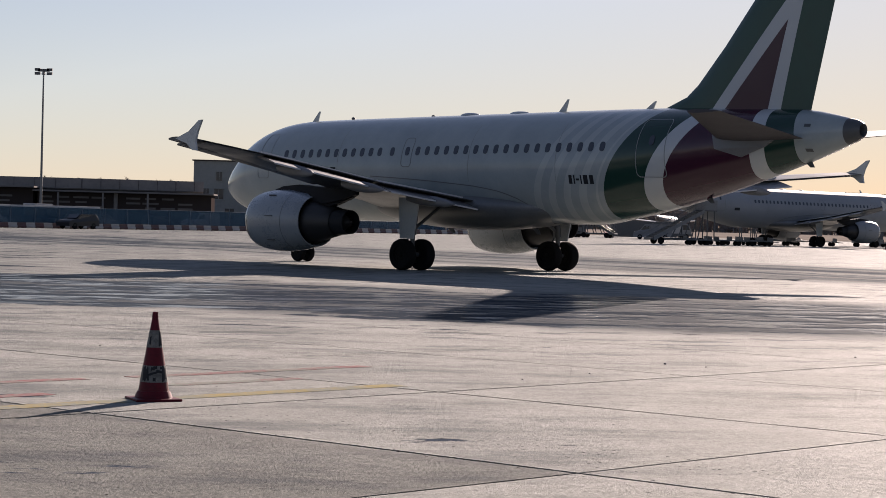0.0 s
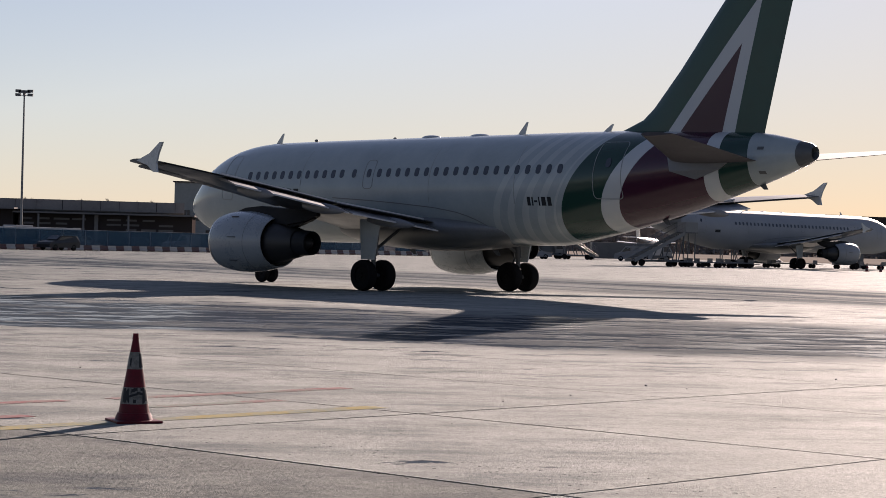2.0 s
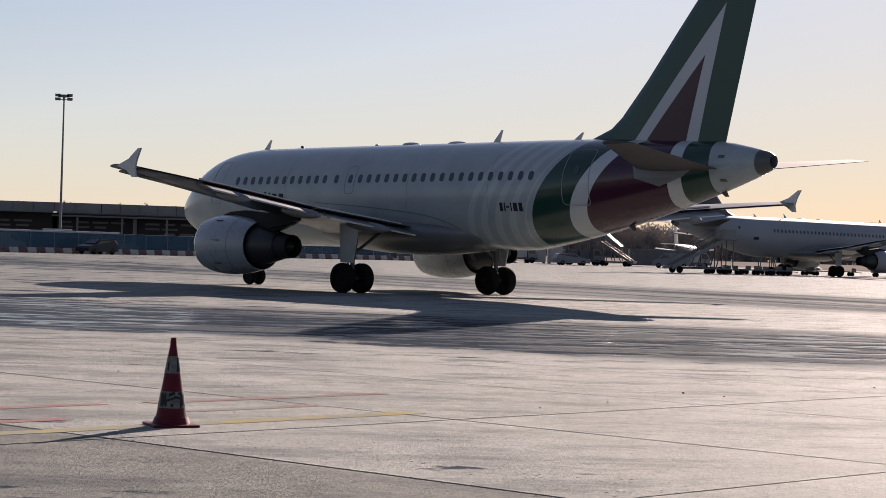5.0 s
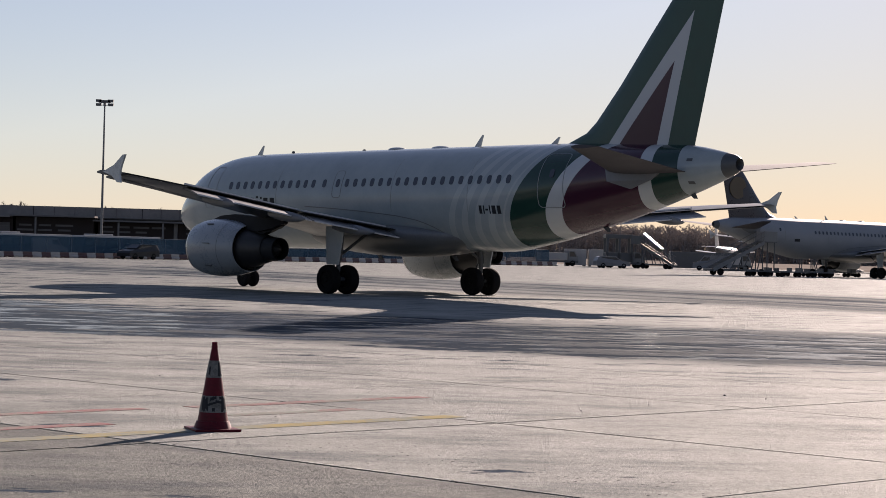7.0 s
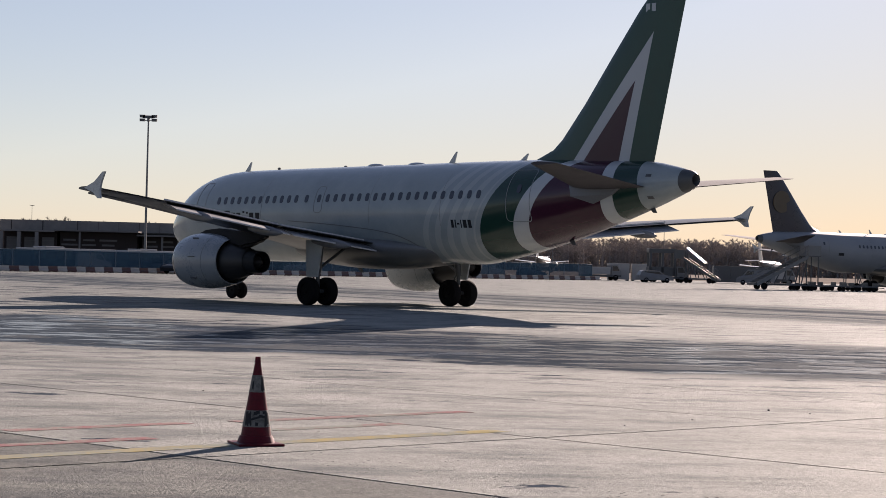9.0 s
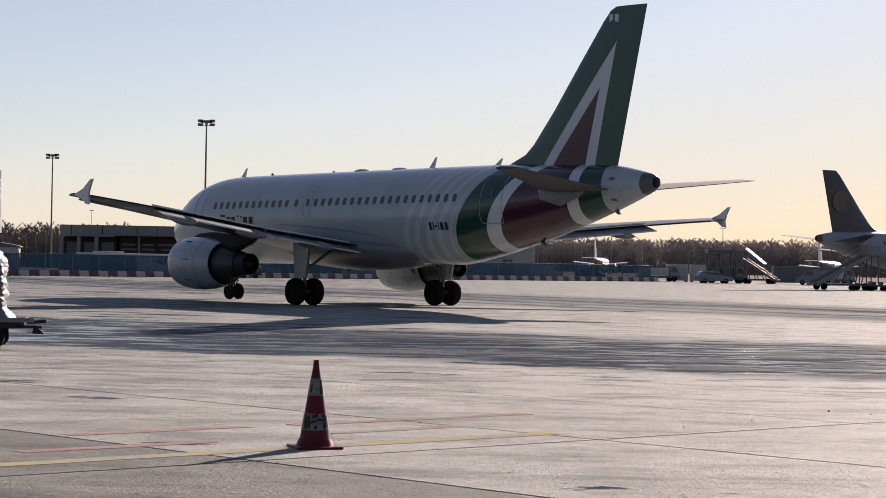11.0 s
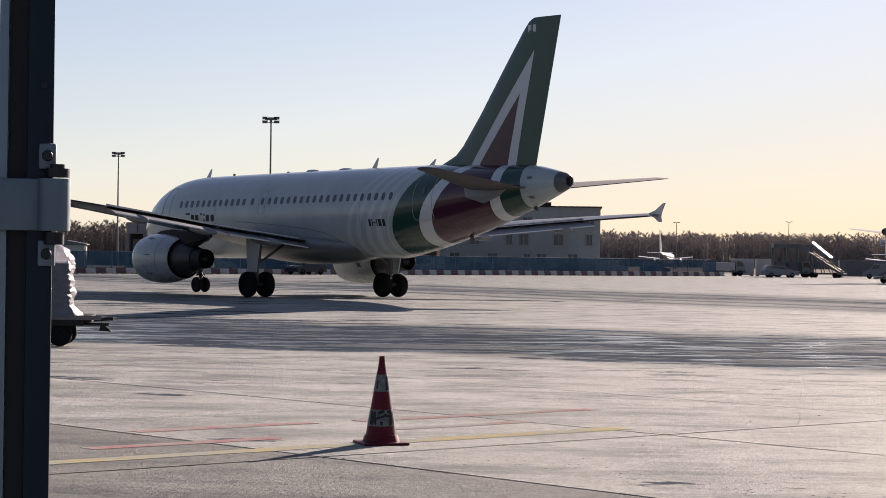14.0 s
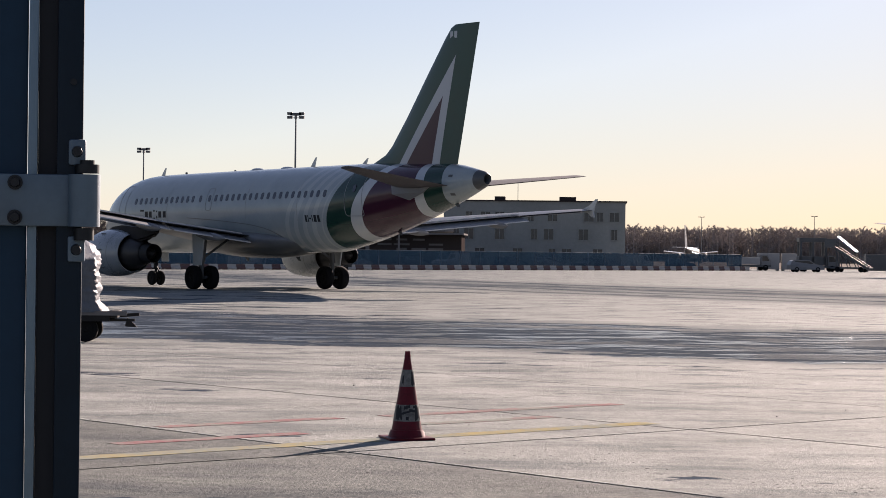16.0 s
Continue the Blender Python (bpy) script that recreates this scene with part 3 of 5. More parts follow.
def engine_parts(plane, side, skin):
    y, z = side * 5.75, 1.70

    def ring(x, r, dz=0.0, n=36):
        return [Vector((x, y + r * math.cos(a), z + dz + r * math.sin(a))) for a in (2 * math.pi * k / n for k in range(n))]

    bm = B()
    loft(bm, [ring(4.8, 0.8), ring(5.6, 0.84), ring(6.1, 0.88), ring(6.25, 0.95), ring(6.17, 1.02), ring(5.85, 1.1), ring(5.3, 1.155), ring(4.6, 1.16), ring(3.95, 1.1), ring(3.45, 1.01), ring(3.12, 0.94),
              ring(3.12, 0.91), ring(3.5, 0.89), ring(4.2, 0.87)], cap=False)
    nac = part("nacelle", bm, skin, plane, "smooth engine nacelle", True)
    bm = B()
    loft(bm, [ring(6.09, 0.885), ring(6.25, 0.945), ring(6.262, 0.95), ring(6.165, 1.03), ring(6.05, 1.058)], cap=False)
    part("intake_lip", bm, M_METAL, nac, "bare metal intake lip", True)
    bm = B()
    loft(bm, [ring(5.3, 0.825), ring(5.25, 0.3), ring(5.7, 0.02)], cap=False)
    part("fan", bm, M_DGREY, nac, "dark fan disc", True)
    for x, q in ((4.0, 1.109),):
        bm = B()
        loft(bm, [ring(x, 1.0), ring(x, q), ring(x - 0.025, q - 0.002), ring(x - 0.025, 1.0)], cap=False)
        part("cowl_seam", bm, M_LINE, nac, "", True)
    for a0, x in ((52, 4.9), (8, 4.6), (-38, 4.7)):
        bm = B()
        a = radians(a0 if side > 0 else 180 - a0)
        box(bm, (x, y + 1.155 * math.cos(a), z + 1.155 * math.sin(a)), (0.42, 0.03, 0.1), rx=math.degrees(a) - 90, bevel=0.008)
        part("latch", bm, M_DGREY, nac)
    bm = B()
    loft(bm, [ring(4.4, 0.86), ring(3.5, 0.82), ring(2.9, 0.74), ring(2.3, 0.6), ring(1.95, 0.53), ring(1.9, 0.5), ring(2.3, 0.48)], cap=False)
    core = part("core_cowl", bm, M_HOT, plane, "dark heat-stained core cowl", True)
    bm = B()
    loft(bm, [ring(2.1, 0.475), ring(1.6, 0.47), ring(1.22, 0.44), ring(1.2, 0.415), ring(1.6, 0.43)], cap=False)
    part("exhaust_nozzle", bm, M_MARK, core, "sooty black exhaust nozzle", True)
    bm = B()
    loft(bm, [ring(2.3, 0.42), ring(1.7, 0.34), ring(1.35, 0.2), ring(1.22, 0.05)])
    part("exhaust_plug", bm, M_HOT, core, "", True)
    bm = B()
    secs = []
    for x, w, z0, z1 in ((5.6, 0.04, 2.78, 2.86), (5.0, 0.16, 2.7, 2.98), (4.0, 0.2, 2.5, 3.05), (2.5, 0.18, 2.2, 2.95), (1.7, 0.12, 2.4, 2.8), (1.1, 0.05, 2.6, 2.7)):
        secs.append([Vector((x, y + sx * w, zz)) for sx, zz in ((-1, z0), (1, z0), (1.0, z1), (-1.0, z1))])
    loft(bm, secs)
    part("pylon", bm, M_PYLON, plane, "", True)
    bm = B()
    loft(bm, [[Vector((x, y + sx * w, zz)) for sx, zz in ((-1, z0), (1, z0), (1, z1), (-1, z1))] for x, w, z0, z1 in ((3.3, 0.26, 2.45, 3.0), (2.4, 0.28, 2.36, 2.95), (1.5, 0.24, 2.5, 2.9), (0.9, 0.1, 2.7, 2.85))])
    part("pylon_fairing", bm, M_PYLON, plane, "dark pylon fairing behind the engine", True)
    bm = B()
    prism(bm, [(5.6, y - side * 0.98, z + 0.6), (4.7, y - side * 0.98, z + 0.6), (4.7, y - side * 1.36, z + 0.93), (5.1, y - side * 1.36, z + 0.93)], (0, 0, 0.03))
    part("nacelle_strake", bm, skin, nac)


def gear_wheel(plane, x, y, r, w):
    wheel = part("wheel", rim_mesh(B(), r, w), M_RIM, plane, "grey wheel hub with black tyre", True, at=pose(x, y, r))
    part("tyre", tyre_mesh(B(), r, w), M_TYRE, wheel, "black rubber tyre", True)
    return wheel


def airliner(name, m, label, skin, fin_skin, nacelle_skin, ahead=0.0, aft=0.0, tips=True, bars=True):
    """A twin-jet airliner. ahead, aft: longer nose and tail sections. Returns it and its wheels."""
    plane = thing(name, m, label, "airliner")
    far = lambda x: x + ahead if x > 7.9 else x - aft if x < -5.9 else x
    shift = lambda x: x + (ahead if x > 0 else -aft)
    # hull
    bm = B()
    xs = [15.85, 15.82, 15.72, 15.5, 15.3, 15.0, 14.6, 14.2, 13.8, 13.3, 12.8, 12.2, 11.6, 11.0, 10.3, 9.2, 8, 6, 4, 2, 0, -2, -4, -6, -6.6, -7.3, -8, -8.8, -9.6, -10.5, -11.5, -12.5, -13.7, -14.9, -15.6, -16.3, -16.6, -16.75]
    rings = []
    for x in xs:
        b, t, w = hermite(HULL, x)
        c, r = (b + t) / 2, (t - b) / 2
        rings.append([Vector((far(x), w * math.cos(a), c + r * math.sin(a))) for a in (2 * math.pi * k / 56 for k in range(56))])
    loft(bm, rings)
    part("fuselage", bm, skin, plane, "glossy airliner fuselage", True)
    bm = B()
    b0, t0, w0 = hermite(HULL, -16.72)
    loft(bm, [[Vector((far(x), w * math.cos(a), c + r * math.sin(a))) for a in (2 * math.pi * k / 56 for k in range(56))]
              for x, c, r, w in ((-16.72, (b0 + t0) / 2, (t0 - b0) / 2 + 0.003, w0 + 0.003), (-17.0, 5.06, 0.35, 0.345), (-17.12, 5.07, 0.29, 0.28), (-17.22, 5.07, 0.22, 0.21), (-17.15, 5.07, 0.17, 0.16), (-16.9, 5.07, 0.15, 0.14))])
    part("tail_exhaust", bm, M_DGREY, plane, "dark auxiliary power exhaust cone", True)
    # belly fairing
    bm = B()
    rings = []
    for k in range(25):
        x = 6.0 - 11.2 * k / 24
        u = k / 24
        s = math.sin(math.pi * min(1, max(0, u))) ** 0.45 + 0.02
        rings.append([Vector((x, (0.35 + 1.66 * s) * math.cos(a), 2.4 + (0.86 * s if math.sin(a) < 0 else 0.7 * s) * math.sin(a))) for a in (2 * math.pi * j / 40 for j in range(40))])
    loft(bm, rings)
    part("belly_fairing", bm, M_BELLY, plane, "pale belly fairing under the wing", True)
    for side in (1, -1):
        wing_parts(plane, side, skin, tips)
        engine_parts(plane, side, nacelle_skin)
        # tailplane and its sealing plate
        bm = B()
        loft(bm, [foil(shift(-11.7 - (y - 0.6) * 0.62), shift(-15.35 - (y - 0.6) * 0.2), side * y, 4.78 + (y - 0.6) * 0.108, 0.1) for y in (0.5, 1.2, 3, 5, 6.0, 6.22)])
        part("tailplane", bm, M_TAIL if tips else M_GREY, plane, "", True)
        bm = B()
        out = [(-12.1, 4.95), (-12.25, 4.45), (-13.17, 4.18), (-14.07, 4.52), (-14.4, 4.75), (-13.4, 5.1)]
        pts = [Vector((shift(x), side * (hull_y(x, z) + 0.05), z)) for x, z in out]
        prism(bm, pts, (0, -side * 0.1, 0))
        part("trim_plate", bm, M_FLAP, plane, "pale tailplane sealing plate")
        # cabin windows
        pane = pane_mesh(0.235, 0.345, M_PANE)
        wx = [1.96 - 0.53 * k for k in range(19)] + [2.55, 3.42] + [4.15 + 0.5245 * k for k in range(12)]
        if aft:
            wx = [9.6 + ahead - 0.533 * k for k in range(38)]
        for x in wx:
            xx = max(-7.8, min(9.9, x))
            ob = new("window_pane", pane)
            ob.parent = plane
            z = 4.47 - 0.0105 * xx
            ob.matrix_basis = pose(x, side * hull_y(xx, z), z, side * hull_tilt(xx, z), 0, 0)
        # door and exit outlines
        for nm, x0, x1, z0, z1 in (("rear_door_outline", -10.3, -9.12, 3.5, 5.48), ("overwing_exit_outline", 2.28, 2.83, 3.85, 4.95), ("front_door_outline", 11.0, 11.8, 3.4, 5.2)):
            bm = B()
            pts = [(x, z) for x, z in round_rect(x0, x1, z0, z1, 0.16)]
            surface_strip(bm, pts, 0.026, side, 0.005)
            ob = part(nm, bm, M_SEAM if nm == "front_door_outline" else M_LINE if nm != "rear_door_outline" else M_DOORLINE, plane)
            ob.location.x = ahead if x0 > 8 else -aft if x0 < -6 else 0
        ob = new("window_pane", pane)
        ob.parent = plane
        ob.matrix_basis = pose(-9.72 - aft, side * hull_y(-9.72, 4.75), 4.75, side * hull_tilt(-9.72, 4.75), 0, 0)
        for x in (6.6, -0.9, -5.4):
            bm = B()
            surface_strip(bm, [(x, 3.3 + 0.15 * k) for k in range(15)], 0.02, side, 0.004)
            part("panel_seam", bm, M_SEAM, plane)
        # cockpit panes
        for x0, x1 in ((13.6, 14.1), (14.15, 14.55)):
            bm = B()
            pts = [(x0, 4.3), (x1, 4.12), (x1, 4.32), (x0, 4.66)]
            q = [Vector((x + ahead, side * (hull_y(x, z) + 0.012), z)) for x, z in pts]
            prism(bm, q, (0, -side * 0.03, 0))
            part("cockpit_pane", bm, M_PANE, plane)
        # fairing seam
        bm = B()
        pts = [(4.62, 3.49), (2.65, 3.4), (1.12, 3.31), (-0.36, 3.2), (-1.1, 3.14), (-1.78, 3.05), (-2.3, 2.97), (-2.77, 2.85), (-3.2, 2.7), (-3.58, 2.52), (-3.85, 2.34), (-3.9, 2.15), (-3.8, 1.97)]
        surface_strip(bm, pts, 0.035, side, 0.012)
        part("panel_seam", bm, M_LINE, plane)
        # plain bars where lettering stands
        if bars:
            for k, (x, w) in enumerate(((-6.12, 0.15), (-6.3, 0.06), (-6.46, 0.14), (-6.62, 0.06), (-6.83, 0.2), (-7.1, 0.18))):
                bm = B()
                h = 0.31 if k != 2 else 0.07
                surface_strip(bm, [(x + w / 2, 3.40), (x - w / 2, 3.40)], h, side, 0.006)
                part("marking_bar", bm, M_MARK, plane)
            for x, w, h in ((9.15, 0.4, 0.5), (8.68, 0.3, 0.32), (8.28, 0.3, 0.32), (7.9, 0.14, 0.46), (7.62, 0.12, 0.4), (7.3, 0.3, 0.32), (6.85, 0.3, 0.32)):
                bm = B()
                surface_strip(bm, [(x + w / 2, 3.68), (x, 3.68), (x - w / 2, 3.68)], h, side, 0.006)
                part("marking_bar", bm, M_MARK, plane)
        # fin code bars
        if bars:
            for x in (-14.72, -15.02):
                bm = B()
                box(bm, (x, side * 0.105, 11.42), (0.2, 0.03, 0.3))
                part("marking_bar", bm, M_WHITE, plane)
        # main gear
        y = side * 3.795
        bm = B()
        cyl(bm, (0, y, 0.57), (0.0, y, 1.5), 0.09, seg=14)
        cyl(bm, (0, y, 1.3), (0.05, y - side * 0.15, 2.6), 0.14, seg=14)
        cyl(bm, (0, y - 0.5, 0.572), (0, y + 0.5, 0.572), 0.08, seg=12)
        cyl(bm, (0.02, y, 1.45), (0.1, y - side * 1.5, 2.4), 0.06, seg=10)
        cyl(bm, (0.12, y, 0.75), (0.28, y, 1.15), 0.035, seg=8)
        cyl(bm, (0.28, y, 1.15), (0.1, y, 1.5), 0.035, seg=8)
        part("main_gear_leg", bm, M_DGREY, plane, "grey landing gear leg", True)
        bm = B()
        prism(bm, [(0.5, y + side * 0.22, 2.65), (0.42, y + side * 0.2, 1.15), (-0.3, y + side * 0.2, 1.15), (-0.62, y + side * 0.22, 2.65)], (0, side * 0.06, 0))
        part("gear_door", bm, M_WHITE, plane, "pale landing gear door")
    # fin
    bm = B()
    le = [(5.4, -8.2), (5.9, -8.7), (6.05, -9.1), (6.3, -9.75), (6.7, -10.25), (8.0, -11.43), (9.74, -12.85), (11.3, -14.15), (11.72, -14.55), (11.86, -14.85)]
    loft(bm, [foil(shift(x), shift(-15.03 - (z - 5.4) * 0.236), 0, z, min(0.105, 0.42 / (15.03 + (z - 5.4) * 0.236 + x)), upright=True) for z, x in le])
    part("fin", bm, fin_skin, plane, "tall swept tail fin", True)
    bm = B()
    prism(bm, [(shift(-14.2), -0.012, 5.72), (shift(-15.15), -0.012, 5.72), (shift(-15.15), -0.012, 5.76), (shift(-14.2), -0.012, 5.76)], (0, 0.2, 0))
    part("rudder_gap", bm, M_LINE, plane)
    # aerials, domes and drains along the top and belly
    for x, h in ((10.45, 0.42), (-3.75, 0.45), (-8.0, 0.26)):
        bm = B()
        z = hermite(HULL, max(-16, min(16, x)))[1]
        prism(bm, [(x + 0.18, -0.02, z - 0.05), (x - 0.2, -0.02, z - 0.05), (x - 0.36, -0.02, z + h), (x - 0.29, -0.02, z + h)], (0, 0.04, 0))
        part("blade_aerial", bm, M_WHITE, plane)
    for x, r in ((8.0, 0.07), (3.2, 0.07), (1.1, 0.32), (-1.6, 0.34)):
        bm = B()
        bmesh.ops.create_uvsphere(bm, u_segments=14, v_segments=8, radius=r)
        bmesh.ops.transform(bm, matrix=Matrix.Translation((x, 0, 5.87)) @ Matrix.Diagonal((1.5, 0.8, 0.32 if r > 0.2 else 0.8, 1)), verts=bm.verts)
        part("dome", bm, M_WHITE if r > 0.2 else M_DGREY, plane, "", True)
    for x, z in ((-10.9, 2.8), (-15.1, 4.02), (2.0, 1.5), (-2.6, 1.56)):
        bm = B()
        prism(bm, [(shift(x) + 0.2, -0.02, z + 0.06), (shift(x) - 0.1, -0.02, z + 0.06), (shift(x) - 0.22, -0.02, z - 0.14), (shift(x) - 0.06, -0.02, z - 0.14)], (0, 0.04, 0))
        part("drain_mast", bm, M_DGREY, plane)
    for z in (4.42, 5.22):
        bm = B()
        surface_strip(bm, [(-15.4, z), (-15.62, z)], 0.1, 1, 0.012)
        part("vent", bm, M_DGREY, plane).location.x = -aft
    # nose gear
    nx = 11.04 + min(ahead, 1.6)
    bm = B()
    cyl(bm, (nx, 0, 0.4), (nx + 0.1, 0, 2.0), 0.075, seg=12)
    cyl(bm, (nx + 0.03, 0, 0.85), (nx + 0.1, 0, 2.0), 0.125, seg=14)
    cyl(bm, (nx - 0.08, 0, 0.5), (nx - 0.26, 0, 0.78), 0.035, seg=8)
    cyl(bm, (nx - 0.26, 0, 0.78), (nx - 0.02, 0, 1.02), 0.035, seg=8)
    box(bm, (nx + 0.02, 0, 0.88), (0.3, 0.36, 0.1), bevel=0.02)
    cyl(bm, (nx, -0.3, 0.38), (nx, 0.3, 0.38), 0.06, seg=10)
    cyl(bm, (nx + 0.03, 0, 1.0), (nx + 0.9, 0, 1.9), 0.05, seg=10)
    box(bm, (nx + 0.16, 0, 1.25), (0.1, 0.34, 0.14), bevel=0.02)
    part("nose_gear_leg", bm, M_PYLON, plane, "grey nose gear leg", True)
    for s in (-1, 1):
        bm = B()
        prism(bm, [(nx + 0.3, s * 0.42, 1.9), (nx + 0.3, s * 0.5, 1.25), (nx - 0.45, s * 0.5, 1.25), (nx - 0.5, s * 0.42, 1.9)], (0, s * 0.03, 0))
        part("gear_door", bm, M_WHITE, plane)
    wheels = [(gear_wheel(plane, 0, s * 3.795 + d, 0.572, 0.42), 0.572) for s in (1, -1) for d in (-0.4635, 0.4635)]
    wheels += [(gear_wheel(plane, nx, d, 0.38, 0.22), 0.38) for d in (-0.25, 0.25)]
    return plane, wheels


# ---- ground: one sheet to the horizon, concrete slabs laid askew on it ----
def ground():
    bm = B()
    bmesh.ops.create_grid(bm, x_segments=2, y_segments=2, size=4000)
    bmesh.ops.translate(bm, vec=(0, 300, -0.02), verts=bm.verts)
    g = new("ground", to_mesh("ground", bm, M_JOINT))
    tagged(g, "dark joint bed under the concrete apron", "ground", kind="structure")
    return g


R2 = math.sqrt(0.5)
WIDE_JOINTS = {12.85: 0.024, 17.6: 0.016, 16.05: 0.02, 10.27: 0.013, 21.0: 0.002, 26.0: 0.003}  # half widths; the other joints are hairlines
U_LINES = [12.85 + 4.75 * k for k in range(-9, 75)]
V_LINES = [10.27 - 5.78 * k for k in range(9, 0, -1)] + [10.27, 16.05, 21.0] + [26.0 + 5.0 * k for k in range(70)]


def half_joint(q):
    for at, w in WIDE_JOINTS.items():
        if abs(q - at) < 0.01:
            return w
    return 0.006 + 0.005 * (int(q * 10) % 3 == 0)


def slabs(g):
    """Slabs between the joint lines; u runs along (1, 1), v along (-1, 1)."""
    cache, rest_v, rest_f, near = {}, [], [], 0
    cells = []
    for u0, u1 in zip(U_LINES, U_LINES[1:]):
        for v0, v1 in zip(V_LINES, V_LINES[1:]):
            u, v = (u0 + u1) / 2, (v0 + v1) / 2
            x, y = (u - v) * R2, (u + v) * R2
            if -150 < x < 190 and -20 < y < 345:
                cells.append((math.hypot(x, y - 20), u0, u1, v0, v1, x, y))
    cells.sort()
    for k, (d, u0, u1, v0, v1, x, y) in enumerate(cells):
        u0, v0 = u0 + half_joint(u0), v0 + half_joint(v0)
        u1, v1 = u1 - half_joint(u1), v1 - half_joint(v1)
        x, y = (u0 + u1 - v0 - v1) / 2 * R2, (u0 + u1 + v0 + v1) / 2 * R2
        a, b = (u1 - u0) / 2, (v1 - v0) / 2
        if k < 260:
            # slabs nearest on the left take the darker concrete tone
            dark_slab = 7 < (u0 + u1) / 2 < 13 and 10 < (v0 + v1) / 2 < 21
            key = (round(a, 3), round(b, 3), dark_slab)
            if key not in cache:
                bm = B()
                top = [bm.verts.new((s * (a - 0.006), t * (b - 0.006), 0)) for s, t in ((-1, -1), (1, -1), (1, 1), (-1, 1))]
                low = [bm.verts.new((s * a, t * b, -0.02)) for s, t in ((-1, -1), (1, -1), (1, 1), (-1, 1))]
                bm.faces.new(top)
                for i in range(4):
                    bm.faces.new((low[i], low[(i + 1) % 4], top[(i + 1) % 4], top[i]))
                cache[key] = to_mesh("slab", bm, M_CONC_DARK if dark_slab else M_CONC)
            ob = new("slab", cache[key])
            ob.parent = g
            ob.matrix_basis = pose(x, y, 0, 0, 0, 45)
        else:
            n = len(rest_v)
            for s, t in ((-1, -1), (1, -1), (1, 1), (-1, 1)):
                uu, vv = (u0 + u1) / 2 + s * a, (v0 + v1) / 2 + t * b
                rest_v.append(((uu - vv) * R2, (uu + vv) * R2, 0))
            rest_f.append((n, n + 1, n + 2, n + 3))
    me = bpy.data.meshes.new("far_slabs")
    me.from_pydata(rest_v, [], rest_f)
    me.materials.append(M_CONC)
    ob = new("far_slabs", me)
    ob.parent = g
    tagged(ob, kind="stuff")


def outer_ground(g):
    """Ground beyond the apron, level with it, as a frame of four strips."""
    bm = B()
    z = 0.0
    for x0, x1, y0, y1 in ((-4000, 4000, 348, 4200), (-4000, -153, -3000, 348), (193, 4000, -3000, 348), (-153, 193, -3000, -24)):
        bm.faces.new([bm.verts.new(p) for p in ((x0, y0, z), (x1, y0, z), (x1, y1, z), (x0, y1, z))])
    part("outer_ground", bm, M_GROUND, g, "dull worn ground past the apron")


def painted_line(name, v, u0, u1, w, m, label):
    """A line along u at offset v."""
    bm = B()
    n = max(2, int((u1 - u0) / 0.5))
    top = []
    for k in range(n + 1):
        u = u0 + (u1 - u0) * k / n
        j = 0.012 * math.sin(k * 2.3)
        top.append([Vector(((u - q) * R2, (u + q) * R2, z)) for q, z in ((v - w / 2 + j, 0.0005), (v - w / 2 + j, 0.004), (v + w / 2 + j, 0.004), (v + w / 2 + j, 0.0005))])
    loft(bm, top)
    ob = new(name, to_mesh(name, bm, m))
    tagged(ob, label, "painted line", kind="structure")


# ---- things on the apron ----
def pebbles():
    rng = random.Random(12)
    for x, y, s in ((4.42, 29.35, 0.02), (4.9, 28.9, 0.012), (3.15, 27.2, 0.011), (7.6, 31.8, 0.017), (2.2, 25.9, 0.01), (-3.3, 30.6, 0.012)):
        bm = B()
        bmesh.ops.create_icosphere(bm, subdivisions=2, radius=s)
        for v in bm.verts:
            v.co *= 1 + 0.3 * noise.noise(v.co * 40 + Vector((x, y, 0)))
            v.co.z = v.co.z * 0.6 + s * 0.5
        ob = new("pebble", to_mesh("pebble", bm, M_DGREY, True))
        ob.matrix_basis = pose(x, y, 0, 0, 0, rng.uniform(0, 360))
        tagged(ob, "small dark stone lying on the apron", "stone", "stones on the apron")


def surface_chips(g):
    """Shallow dark spalls along the joints, too small to pick apart."""
    rng = random.Random(21)
    vs, fs = [], []
    for k in range(420):
        if k < 190:
            u, v = 13.9 + rng.gauss(0, 0.35), rng.uniform(6.5, 16.0)
        elif k < 300:
            u, v = rng.choice((12.85, 17.6)) + rng.gauss(0, 0.06), rng.uniform(4, 28)
        else:
            u, v = rng.uniform(8, 26), rng.uniform(6, 30)
        s = rng.uniform(0.005, 0.017)
        i = len(vs)
        for j in range(6):
            a = j * 1.047 + rng.uniform(-0.3, 0.3)
            q = s * rng.uniform(0.5, 1.2)
            uu, vv = u + q * math.cos(a), v + 1.6 * q * math.sin(a)
            vs.append(((uu - vv) * R2, (uu + vv) * R2, 0.002))
        fs.append(tuple(range(i, i + 6)))
    me = bpy.data.meshes.new("surface_chips")
    me.from_pydata(vs, [], fs)
    me.materials.append(M_JOINT)
    ob = new("surface_chips", me)
    ob.parent = g
    tagged(ob, "dark chipped spots in the concrete surface", kind="stuff")


